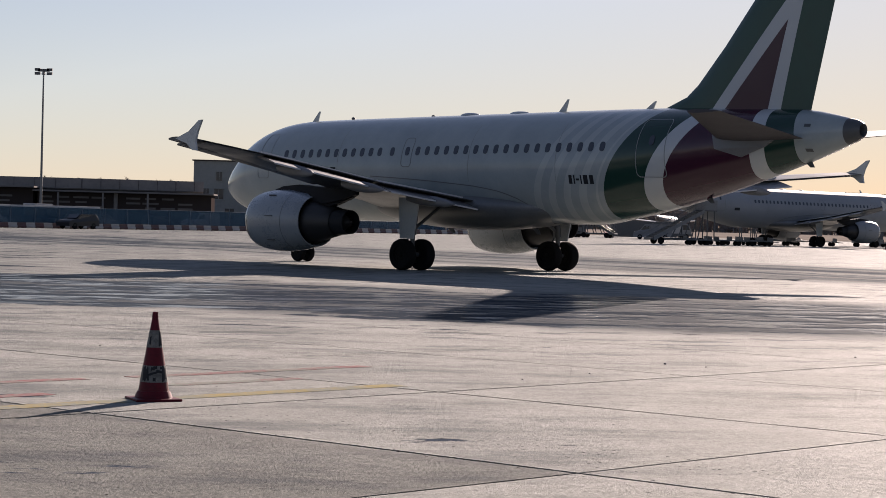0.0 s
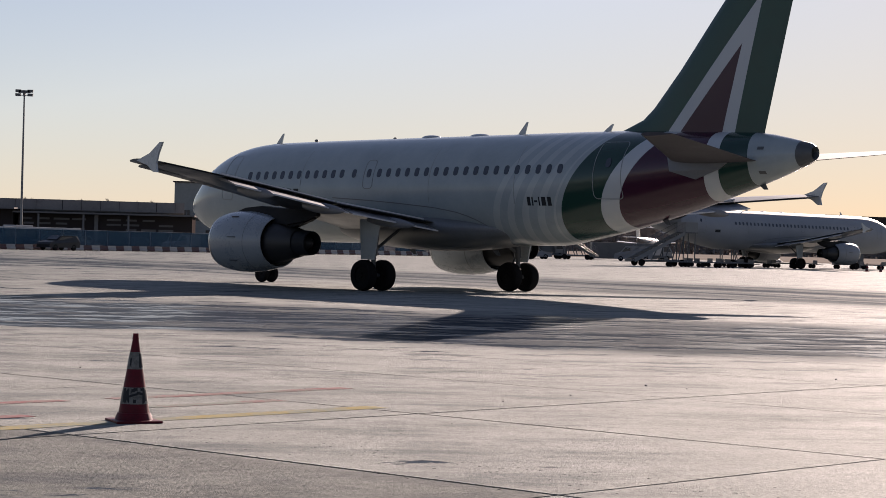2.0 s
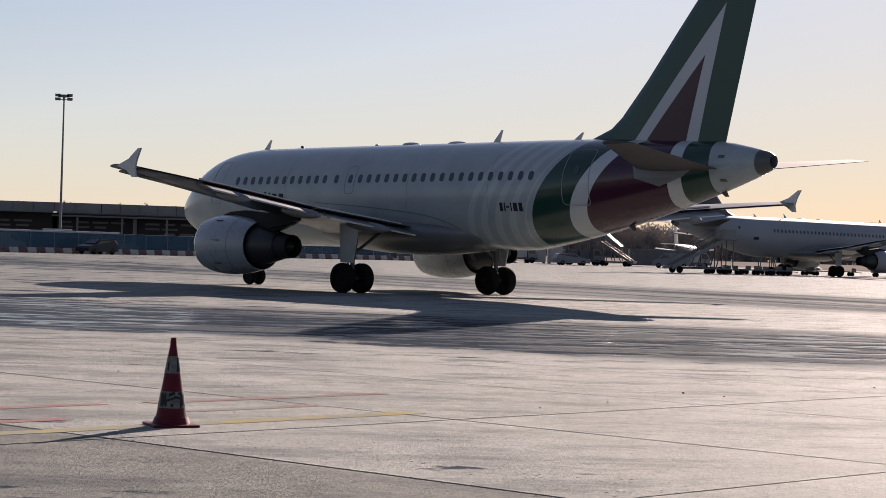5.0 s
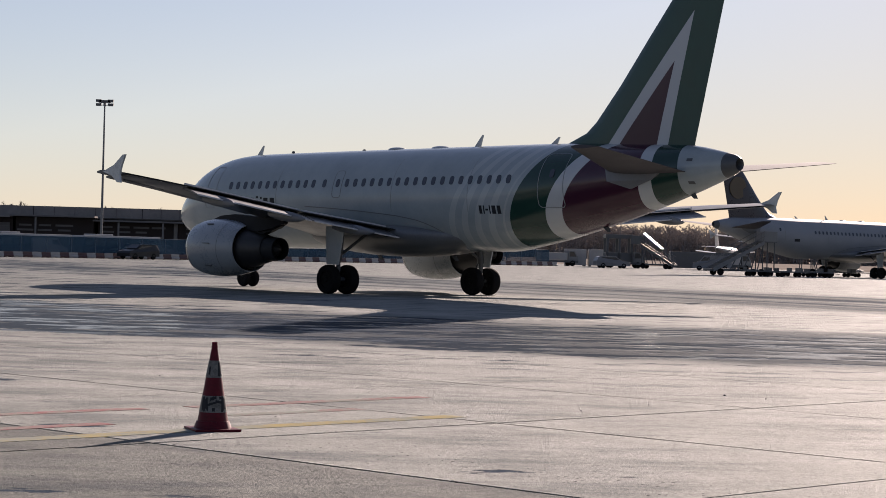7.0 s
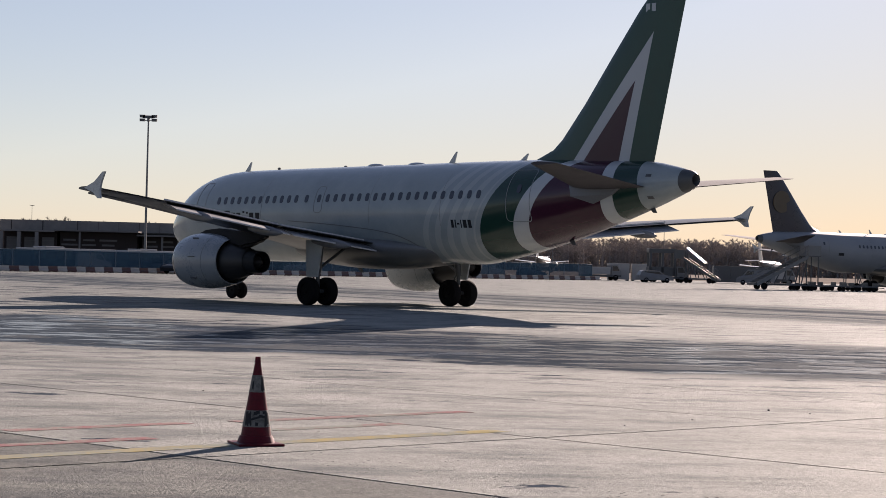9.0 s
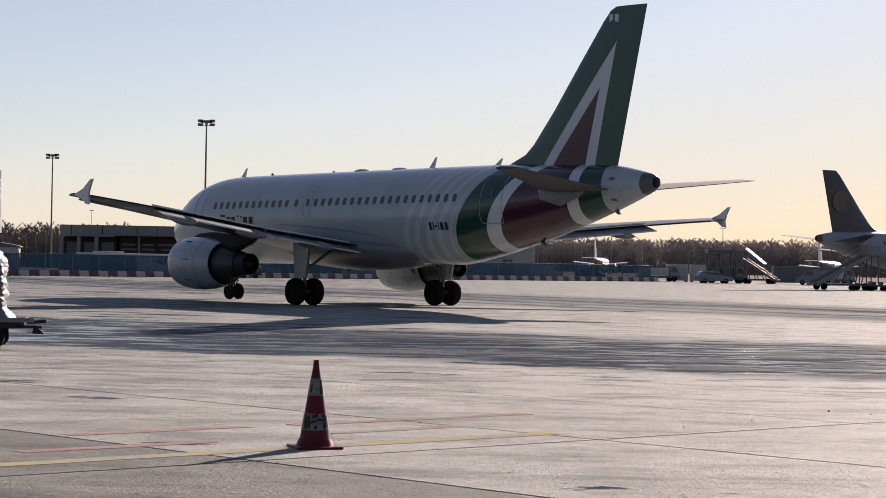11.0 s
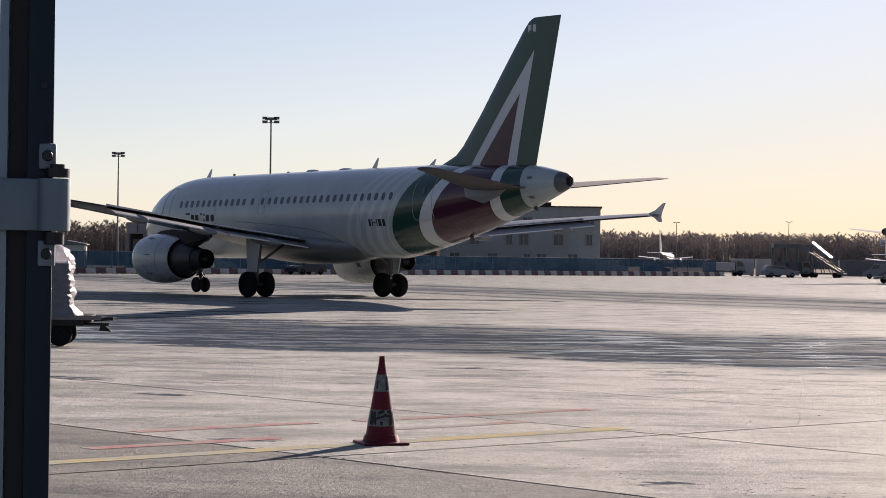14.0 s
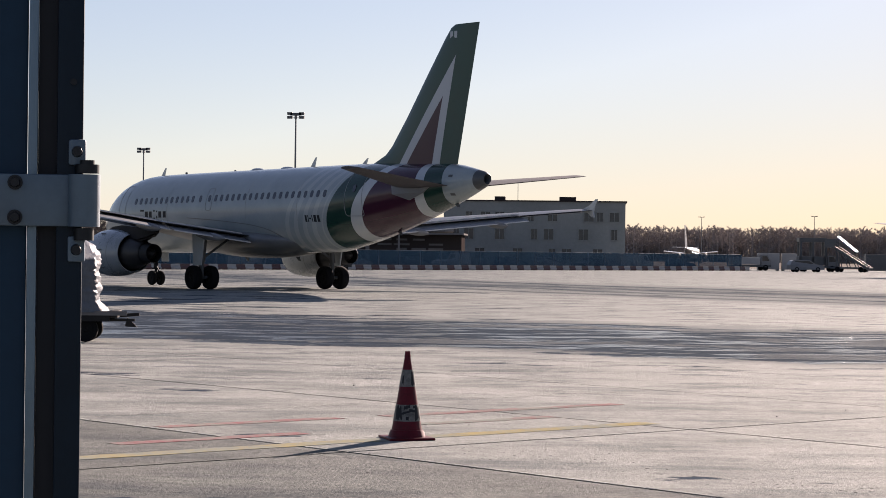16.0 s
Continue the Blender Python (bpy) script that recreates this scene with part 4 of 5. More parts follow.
def traffic_cone(m):
    c = thing("traffic_cone", m, "scuffed red traffic cone with two dirty white bands", "traffic cone")
    bm = B()
    box(bm, (0, 0, 0.013), (0.47, 0.47, 0.026), bevel=0.008)
    bmesh.ops.create_cone(bm, cap_ends=True, segments=28, radius1=0.19, radius2=0.165, depth=0.07, matrix=Matrix.Translation((0, 0, 0.06)))
    part("base", bm, M_CONE_RED, c, "square red rubber base", True)
    rad = lambda z: 0.155 - (z - 0.09) * (0.155 - 0.028) / (0.84 - 0.09)

    def sleeve(name, z0, z1, m_, lift, label=""):
        b_ = B()
        rows = []
        for k in range(5):
            z = z0 + (z1 - z0) * k / 4
            rows.append([Vector(((rad(z) + lift) * math.cos(a), (rad(z) + lift) * math.sin(a), z)) for a in (2 * math.pi * j / 32 for j in range(32))])
        loft(b_, rows)
        part(name, b_, m_, c, label, True)

    sleeve("cone_body", 0.09, 0.84, M_CONE_RED, 0)
    sleeve("reflective_band", 0.185, 0.35, M_CONE_WHITE, 0.003, "dirty white reflective band")
    sleeve("reflective_band", 0.53, 0.70, M_CONE_WHITE, 0.003, "dirty white reflective band")
    rng = random.Random(11)
    # torn, blackened streaks that lie on the bands: start angle, width, height, height span, slant
    for a0, da, z0, dz, lean in ((-70, 42, 0.53, 0.17, 6), (-150, 16, 0.55, 0.1, 0), (-155, 70, 0.25, 0.035, 0.05), (-95, 60, 0.27, 0.03, -0.03), (-66, 34, 0.19, 0.16, 4), (-164, 34, 0.19, 0.16, -4), (-120, 30, 0.305, 0.045, 0.02), (-75, 24, 0.31, 0.04, 0), (-110, 12, 0.19, 0.05, 0)):
        b_ = B()
        rows = []
        for k in range(9):
            u = k / 8
            half = dz * 0.5 * rng.uniform(0.55, 1.0)
            zc = z0 + dz / 2 + (lean * (u - 0.5) if abs(lean) < 1 else 0)
            row = []
            for s in (-1, 0, 1):
                z = zc + s * half
                a = radians(a0 + da * u + (lean * s if abs(lean) >= 1 else 0))
                row.append((rad(z), a, z))
            rows.append([Vector(((q_ + e) * math.cos(a), (q_ + e) * math.sin(a), z)) for e, part_ in ((0.002, row), (0.0045, row[::-1])) for q_, a, z in part_])
        loft(b_, rows)
        part("scuff_mark", b_, M_MARK, c)
    bm = B()
    cyl(bm, (0, 0, 0.83), (0, 0, 0.85), 0.036, 0.03, 20)
    cyl(bm, (0, 0, 0.848), (0, 0, 0.885), 0.03, 0.027, 20)
    part("top_knob", bm, M_CONE_RED, c, "", True)


def gate(m):
    """Edge of an open metal gate leaf with its hinge; x along the leaf, y away."""
    g = thing("metal_gate", m, "dark painted metal gate leaf standing open with zinc hinge", "gate")
    k = 0.0008
    H = 3.6
    bm = B()
    box(bm, (-0.018, 0.03, H / 2), (0.036, 0.06, H), bevel=0.003)
    part("gate_post", bm, M_GATE, g, "dark square steel post", True)
    bm = B()
    box(bm, (-0.049, 0.035, H / 2), (0.026, 0.03, H))
    part("seal", bm, M_MARK, g, "black rubber seal")
    bm = B()
    box(bm, (-0.069, 0.028, H / 2), (0.013, 0.04, H), bevel=0.002)
    part("edge_strip", bm, M_GATE_TRIM, g, "pale aluminium edge strip", True)
    bm = B()
    box(bm, (-0.482, 0.04, H / 2), (0.81, 0.045, H - 0.05), bevel=0.003)
    part("gate_panel", bm, M_GATE_PANEL, g, "blue-grey painted panel", True)
    z = 1.88 + 83 * k
    bm = B()
    box(bm, (-0.10, -0.004, z), (0.21, 0.012, 0.072), bevel=0.003)
    strap = part("hinge_strap", bm, M_HINGE, g, "dull zinc hinge strap", True)
    for dx in (-0.092, -0.17):
        for dz in (-0.024, 0.024):
            b_ = B()
            cyl(b_, (dx, -0.008, z + dz), (dx, -0.014, z + dz), 0.0105, 0.0105, 16)
            cyl(b_, (dx, -0.013, z + dz), (dx, -0.026, z + dz), 0.0078, 0.0066, 6)
            part("bolt", b_, M_BOLT, strap, "", True)
    bm = B()
    cyl(bm, (0.002, -0.012, z - 0.036), (0.002, -0.012, z + 0.036), 0.022, seg=24)
    part("hinge_barrel", bm, M_HINGE, g, "", True)
    bm = B()
    cyl(bm, (0.006, -0.012, z + 0.038), (0.006, -0.012, z + 0.05), 0.0165, seg=20)
    cyl(bm, (0.006, -0.012, z + 0.05), (0.006, -0.012, z + 0.056), 0.010, seg=20)
    part("hinge_pin", bm, M_BOLT, g, "", True)
    bm = B()
    cyl(bm, (0.002, -0.012, z - 0.055), (0.002, -0.012, z - 0.038), 0.014, seg=20)
    part("hinge_pin", bm, M_BOLT, g, "", True)
    for s in (1, -1):
        bm = B()
        box(bm, (-0.008, -0.004, z + s * 0.067), (0.024, 0.008, 0.036), bevel=0.0035)
        tab = part("hinge_tab", bm, M_HINGE, g, "", True)
        b_ = B()
        cyl(b_, (-0.008, -0.008, z + s * 0.068), (-0.008, -0.016, z + s * 0.068), 0.008, 0.0065, 12)
        part("bolt", b_, M_BOLT, tab, "", True)
    for dz in (0.165, 0.9, -0.6):
        b_ = B()
        cyl(b_, (-0.014, 0.0, z + dz), (-0.014, -0.004, z + dz), 0.0045, seg=10)
        part("rivet", b_, M_BOLT, g)


def cargo_dolly(m):
    """Flat dolly; its load is a thing of its own. x towards the hitch."""
    d = thing("cargo_dolly", m, "worn flat cargo dolly with black wheels on the apron", "dolly")
    bm = B()
    box(bm, (0, 0, 0.55), (2.4, 1.5, 0.1), bevel=0.015)
    for y in (-0.72, 0.72):
        box(bm, (0, y, 0.47), (2.4, 0.06, 0.1))
    part("deck", bm, M_DECK, d, "dark steel deck")
    bm = B()
    box(bm, (0.3, -0.757, 0.585), (2.5, 0.012, 0.09))
    part("side_plate", bm, M_HALLPANEL, d, "scratched pale side plate")
    for x in (-0.85, 0.72):
        for y in (-0.6, 0.6):
            w = part("wheel", rim_mesh(B(), 0.25, 0.16), M_RIM, d, "", True, at=pose(x, y, 0.25))
            part("tyre", tyre_mesh(B(), 0.25, 0.16, seg=20), M_TYRE, w, "", True)
    bm = B()
    cyl(bm, (1.1, 0, 0.5), (1.75, 0, 0.55), 0.035, seg=10)
    box(bm, (1.28, -0.1, 0.56), (0.16, 1.2, 0.14), bevel=0.015)
    prism(bm, [(1.55, -0.6, 0.5), (1.72, -0.6, 0.34), (1.75, -0.6, 0.3), (1.5, -0.6, 0.32)], (0, 0.06, 0))
    cyl(bm, (1.1, -0.55, 0.45), (1.7, -0.58, 0.45), 0.03, seg=8)
    part("hitch", bm, M_DECK, d)


def wrapped_load(m):
    """A pallet load in creased white film, heaped and narrower at the top."""
    bm = B()
    rings = []
    N = 84
    for k in range(56):
        u = k / 55
        z = u * 1.62
        w, dpt = 1.02 - 0.05 * u, 0.66 - 0.03 * u
        if u > 0.72:
            s = 1 - 0.5 * ((u - 0.72) / 0.28) ** 1.6
            w, dpt = w * s, dpt * s
        if u < 0.14:
            w, dpt = w + 0.14 * (1 - u / 0.14), dpt + 0.1 * (1 - u / 0.14)
        ring = []
        for j in range(N):
            a = 2 * math.pi * j / N
            c, s_ = math.cos(a), math.sin(a)
            e = 0.2
            px, py = w * math.copysign(abs(c) ** e, c), dpt * math.copysign(abs(s_) ** e, s_)
            q = noise.noise(Vector((px * 2.2, py * 2.2, z * 5.5))) * 0.045 + abs(noise.noise(Vector((px * 4 + z * 3, py * 4, z * 9)))) * 0.05 + noise.noise(Vector((px * 9, py * 9, z * 16))) * 0.016 + 0.016 * abs(math.sin(z * 15 + 1.6 * noise.noise(Vector((px * 2, py * 2, z)))))
            ring.append(Vector((px * (1 + q), py * (1 + q), z + 0.03 * noise.noise(Vector((px * 3, py * 3, z * 3))) * (u > 0.05))))
        rings.append(ring)
    loft(bm, rings[:38])
    ob = new("wrapped_load", to_mesh("wrapped_load", bm, M_WRAP, True))
    ob.matrix_basis = m
    bm = B()
    hood = [[p.copy() for p in r] for r in rings[36:]]
    for p in hood[0] + hood[1]:
        p.x, p.y = p.x * 1.015, p.y * 1.015
    vv = [[bm.verts.new(p) for p in ring] for ring in hood]
    for a, b in zip(vv, vv[1:]):
        for k in range(N):
            bm.faces.new((a[k], a[(k + 1) % N], b[(k + 1) % N], b[k]))
    bm.faces.new(vv[-1])
    part("film_hood", bm, M_HOOD, ob, "loose bright film over the top of the load", True)
    tagged(ob, "pallet load wrapped in creased white plastic film on a dolly", "wrapped load")


def light_mast(m, h, size=1.0, heads=6):
    t = thing("light_mast", m, "tall grey steel apron floodlight mast" if heads == 6 else "slim grey lamp post with two arms", "light mast", "apron light masts")
    bm = B()
    cyl(bm, (0, 0, 0), (0, 0, h), 0.17 * size, 0.09 * size, 14)
    cyl(bm, (0, 0, 0), (0, 0, 0.5), 0.26 * size, 0.26 * size, 14)
    part("pole", bm, M_MAST, t, "", True)
    bm = B()
    if heads == 6:
        box(bm, (0, 0, h), (1.5, 0.12, 0.1))
        box(bm, (0, 0, h - 0.35), (1.5, 0.12, 0.08))
        box(bm, (0, 0, h - 0.17), (0.3, 0.3, 0.6))
    else:
        box(bm, (0, 0, h), (1.4 * size, 0.1, 0.1))
    part("crossarm", bm, M_MAST, t)
    spots = [(x, z) for x in (-0.72, 0.72) for z in (0.08, -0.38)] + [(-0.32, 0.0), (0.32, 0.0)] if heads == 6 else [(-0.75 * size, 0.05), (0.75 * size, 0.05)]
    for x, z in spots:
        bm = B()
        if heads == 6:
            prism(bm, [(x - 0.3, -0.25, h + z - 0.1), (x + 0.3, -0.25, h + z - 0.1), (x + 0.33, -0.25, h + z + 0.24), (x - 0.33, -0.25, h + z + 0.24)], (0.0, 0.5, 0.04))
        else:
            prism(bm, [(x - 0.36 * size, -0.15, h), (x + 0.36 * size, -0.15, h), (x + 0.44 * size, -0.15, h + 0.2 * size), (x - 0.44 * size, -0.15, h + 0.2 * size)], (0, 0.3, 0))
        part("floodlight", bm, M_DGREY, t, "dark floodlight housing")
    return t


# ---- the edge of the apron: barrier blocks and screen fence ----
FENCE_A, FENCE_B = Vector((-62.0, 176.0, 0)), Vector((21.3, 291.0, 0))
FENCE_DIR = (FENCE_B - FENCE_A).normalized()
FENCE_RZ = math.degrees(math.atan2(FENCE_DIR.y, FENCE_DIR.x))


def barrier_row():
    made = {}
    n = int((FENCE_B - FENCE_A).length / 1.25)
    for k in range(n):
        red = k % 2
        p = FENCE_A + FENCE_DIR * (1.25 * k + 0.6)
        m = pose(p.x, p.y, 0, 0, 0, FENCE_RZ)
        if red not in made:
            b = thing("barrier_block", m, ("weathered red" if red else "dull white") + " plastic barrier block along the apron edge", "barrier", "apron edge barriers")
            bm = B()
            loft(bm, [[Vector((x, y * w, z)) for x in (-0.61, 0.61) for y in ((-1, 1) if x < 0 else (1, -1))] for z, w in ((0.06, 0.22), (0.2, 0.22), (0.3, 0.14), (0.55, 0.12))])
            part("shell", bm, M_BLOCK_RED if red else M_BLOCK_WHITE, b)
            for x in (-0.4, 0.4):
                bm = B()
                box(bm, (x, 0, 0.035), (0.25, 0.44, 0.07))
                part("foot", bm, M_BLOCK_RED if red else M_BLOCK_WHITE, b)
            made[red] = b
        else:
            copy_thing(made[red], m)


def screen_fence():
    first = None
    side = Vector((-FENCE_DIR.y, FENCE_DIR.x, 0)) * 1.3
    n = int((FENCE_B - FENCE_A).length / 3.45)
    for k in range(n):
        p = FENCE_A + FENCE_DIR * (3.45 * k + 1.7) + side
        m = pose(p.x, p.y, 0, 0, 0, FENCE_RZ)
        if first is None:
            f = first = thing("fence_panel", m, "blue mesh screen panel on a thin steel frame", "fence", "apron fence panels")
            bm = B()
            box(bm, (0, 0, 1.13), (3.36, 0.012, 1.9))
            part("screen", bm, M_FENCE, f, "see-through blue mesh screen")
            for x in (-1.7, 1.7):
                bm = B()
                cyl(bm, (x, 0, 0), (x, 0, 2.15), 0.03, seg=8)
                part("post", bm, M_POST, f)
            for z in (0.18, 2.1):
                bm = B()
                cyl(bm, (-1.7, 0, z), (1.7, 0, z), 0.022, seg=8)
                part("rail", bm, M_POST, f)
        else:
            copy_thing(first, m)


# ---- vehicles ----
def car(name, m, paint, label, van=False):
    c = thing(name, m, label, "van" if van else "car", "vehicles behind the fence")
    L, W, Hh = (4.9, 1.9, 1.95) if van else (4.4, 1.78, 1.5)
    prof = [(-L / 2, 0.3), (-L / 2, 0.9), (-L / 2 + 0.25, Hh - 0.1), (-L / 2 + 0.5, Hh), (0.35, Hh), (1.0, 1.02 if not van else 1.15), (L / 2 - 0.2, 0.85), (L / 2, 0.65), (L / 2, 0.3)]
    if van:
        prof = [(-L / 2, 0.3), (-L / 2, 1.8), (-L / 2 + 0.1, Hh), (1.0, Hh), (1.7, 1.15), (L / 2 - 0.1, 0.95), (L / 2, 0.7), (L / 2, 0.3)]
    bm = B()
    loft(bm, [[Vector((x, y * (1 if z < 1.0 else f), z)) for x, z in prof] for y, f in ((-W / 2, 0.86), (-W / 2 + 0.08, 0.9), (W / 2 - 0.08, 0.9), (W / 2, 0.86))])
    part("body", bm, paint, c, "", False)
    for s in (-1, 1):
        bm = B()
        y = s * (W / 2 * 0.86 + 0.012)
        q = [(-L / 2 + 0.5, 1.0), (-L / 2 + 0.65, Hh - 0.12), (0.3, Hh - 0.12), (0.8, 1.05)] if not van else [(0.3, 1.15), (0.3, Hh - 0.2), (1.0, Hh - 0.2), (1.45, 1.2)]
        prism(bm, [(x, y, z) for x, z in q], (0, -s * 0.05, 0))
        part("side_window", bm, M_WINDOW, c)
        for x in (-L / 2 + 0.85, L / 2 - 0.85):
            w = part("wheel", rim_mesh(B(), 0.32, 0.2), M_RIM, c, "", True, at=pose(x, s * (W / 2 - 0.08), 0.32))
            part("tyre", tyre_mesh(B(), 0.32, 0.2, seg=18), M_TYRE, w, "", True)
    bm = B()
    x0, x1, z0, z1 = (0.42, 0.95, Hh - 0.04, 1.1) if not van else (1.06, 1.66, Hh - 0.04, 1.2)
    prism(bm, [(x0, -W * 0.36, z0), (x0, W * 0.36, z0), (x1, W * 0.36, z1), (x1, -W * 0.36, z1)], (0.03, 0, 0.02))
    part("windscreen", bm, M_WINDOW, c)
    return c


def airport_bus(m):
    b = thing("airport_bus", m, "long low blue airport bus with a white roof behind the fence", "bus", "vehicles behind the fence")
    L, W, H = 12.0, 2.5, 2.3
    bm = B()
    box(bm, (0, 0, 1.25), (L, W, 1.8), bevel=0.12)
    part("body", bm, M_CAR[1], b)
    bm = B()
    box(bm, (0, 0, H - 0.1), (L - 0.3, W - 0.1, 0.2), bevel=0.06)
    part("roof", bm, M_CAR[3], b, "white roof")
    bm = B()
    box(bm, (-2.5, 0, H + 0.1), (2.6, 1.8, 0.16), bevel=0.05)
    part("roof_unit", bm, M_CAR[3], b)
    for s in (-1, 1):
        for k in range(7):
            bm = B()
            box(bm, (-L / 2 + 1.0 + 1.62 * k, s * (W / 2 + 0.004), 1.6), (1.45, 0.03, 0.7))
            part("side_window", bm, M_WINDOW, b)
    for x in (-L / 2 + 2.4, L / 2 - 2.6):
        wheels_on(b, [(x, -W / 2 + 0.16), (x, W / 2 - 0.16)], 0.48, 0.28)


def wheels_on(t, spots, r=0.3, w=0.2):
    for x, y in spots:
        k = part("wheel", rim_mesh(B(), r, w), M_RIM, t, "", True, at=pose(x, y, r))
        part("tyre", tyre_mesh(B(), r, w, seg=18), M_TYRE, k, "", True)


def passenger_stairs(m, rise=3.4, run=5.6, label="white mobile passenger stairs with side panels on wheels", shiny=False):
    """Mobile stairs that climb towards +x."""
    s = thing("passenger_stairs", m, label, "stairs", "mobile passenger stairs")
    skin = M_GREY if shiny else M_STAIR
    bm = B()
    box(bm, (0.2, 0, 0.55), (run + 1.0, 1.6, 0.22), bevel=0.03)
    part("chassis", bm, M_DGREY, s)
    wheels_on(s, [(x, y) for x in (-run / 2 + 0.8, run / 2 - 0.3) for y in (-0.75, 0.75)], 0.36)
    for y in (-0.85, 0.85):
        bm = B()
        prism(bm, [(-run / 2, y, 0.35), (run / 2, y, rise - 0.25), (run / 2, y, rise + 0.12), (-run / 2, y, 0.75)], (0, 0.05, 0))
        part("stringer", bm, skin, s, "pale stair stringer")
        for h in (0.55, 1.05):
            bm = B()
            cyl(bm, (-run / 2, y, 0.6 + h), (run / 2, y, rise + h), 0.03, seg=8)
            part("handrail", bm, M_MAST, s)
        for k in range(8):
            q = (k + 0.5) / 8
            bm = B()
            cyl(bm, (-run / 2 + run * q, y, 0.55 + (rise - 0.6) * q), (-run / 2 + run * q, y, 1.65 + (rise - 0.6) * q), 0.022, seg=6)
            part("baluster", bm, M_MAST, s)
    for k in range(3):
        q = 0.35 + 0.27 * k
        bm = B()
        cyl(bm, (-run / 2 + run * q, 0.6, 0.6), (-run / 2 + run * (q + 0.12), 0.6, 0.5 + (rise - 0.5) * (q + 0.1)), 0.06, seg=8)
        cyl(bm, (-run / 2 + run * q, -0.6, 0.6), (-run / 2 + run * (q + 0.12), -0.6, 0.5 + (rise - 0.5) * (q + 0.1)), 0.06, seg=8)
        part("brace", bm, M_DGREY, s)
    if shiny:
        # rounded sheet-metal roof over the upper flight
        bm = B()
        rings = []
        for q, drop in ((0.36, -0.2), (0.95, 0.2)):
            cx, cz = -run / 2 + run * q, 0.6 + (rise - 0.6) * q + 1.35 + drop
            arc = [(0.62 * math.sin(radians(9 * j)), 0.62 * math.cos(radians(9 * j)) - 0.62) for j in range(-10, 11)]
            arc = [(1.25 * y_, 0.3 * z_) for y_, z_ in arc]
            rings.append([Vector((cx, y_, cz + z_)) for y_, z_ in arc] + [Vector((cx, y_ * 0.97, cz + z_ - 0.04)) for y_, z_ in arc[::-1]])
        loft(bm, rings)
        part("canopy", bm, M_SHEET, s, "bright rounded sheet-metal canopy", True)
    n = int(rise / 0.2)
    for k in range(n):
        bm = B()
        box(bm, (-run / 2 + run * (k + 0.5) / n, 0, 0.5 + (rise - 0.5) * (k + 0.5) / n), (run / n * 1.05, 1.6, 0.06))
        part("step", bm, M_DGREY, s)
    bm = B()
    box(bm, (run / 2 + 0.7, 0, rise), (1.4, 1.7, 0.1))
    part("platform", bm, M_DGREY, s)
    for x in (run / 2 - 0.1, run / 2 + 1.2):
        for y in (-0.7, 0.7):
            bm = B()
            cyl(bm, (x, y, 0.6), (x, y, rise), 0.06, seg=8)
            part("support", bm, M_DGREY, s)
    for y in (-0.85, 0.85):
        bm = B()
        box(bm, (run / 2 + 0.7, y, rise + 0.55), (1.4, 0.05, 1.0))
        part("platform_panel", bm, skin, s)


def service_truck(m, label, box_h=2.0, cab_dark=True, tower=False):
    t = thing("service_truck", m, label, "truck", "ground service vehicles")
    bm = B()
    box(bm, (0, 0, 0.62), (5.4, 2.0, 0.3), bevel=0.03)
    part("chassis", bm, M_DGREY, t)
    bm = B()
    loft(bm, [[Vector((x, y, z)) for x, z in ((1.3, 0.5), (1.3, 2.1), (2.2, 2.1), (2.65, 1.3), (2.7, 0.5))] for y in (-0.95, 0.95)])
    cab = part("cab", bm, M_STAIR, t, "white driver's cab")
    for s in (-1, 1):
        bm = B()
        prism(bm, [(1.45, s * 0.96, 1.3), (1.45, s * 0.96, 1.95), (2.1, s * 0.96, 1.95), (2.45, s * 0.96, 1.3)], (0, -s * 0.04, 0))
        part("side_window", bm, M_WINDOW, cab)
    wheels_on(t, [(x, y) for x in (-1.7, 1.9) for y in (-0.9, 0.9)], 0.4, 0.25)
    if tower:
        for x in (-2.2, -0.6, 1.0):
            for y in (-0.9, 0.9):
                bm = B()
                box(bm, (x, y, 2.4), (0.3, 0.2, 3.0))
                part("column", bm, M_DGREY, t)
        bm = B()
        box(bm, (-0.6, 0, 4.1), (3.6, 2.0, 0.55), bevel=0.03)
        part("platform", bm, M_DGREY, t)
    bm = B()
    if tower:
        box(bm, (-0.6, 0, 1.4), (3.6, 2.0, 1.2), bevel=0.03)
    else:
        box(bm, (-0.75, 0, 0.8 + box_h / 2), (3.8, 2.05, box_h), bevel=0.04)
    part("load_body", bm, M_DGREY if cab_dark else M_LIGHTPANEL, t)


def freight_box(m, size, label, m_):
    t = thing("freight_container", m, label, "container", "freight containers")
    bm = B()
    box(bm, (0, 0, size[2] / 2 + 0.15), size, bevel=0.03)
    part("shell", bm, m_, t)
    for x in (-size[0] / 2 + 0.2, size[0] / 2 - 0.2):
        bm = B()
        box(bm, (x, 0, 0.08), (0.3, size[1] * 0.9, 0.16))
        part("skid", bm, M_DGREY, t)
    for k in range(6):
        bm = B()
        box(bm, (-size[0] / 2 + (k + 0.5) * size[0] / 6, -size[1] / 2 - 0.015, size[2] / 2 + 0.15), (0.06, 0.04, size[2] * 0.92))
        part("rib", bm, m_, t)


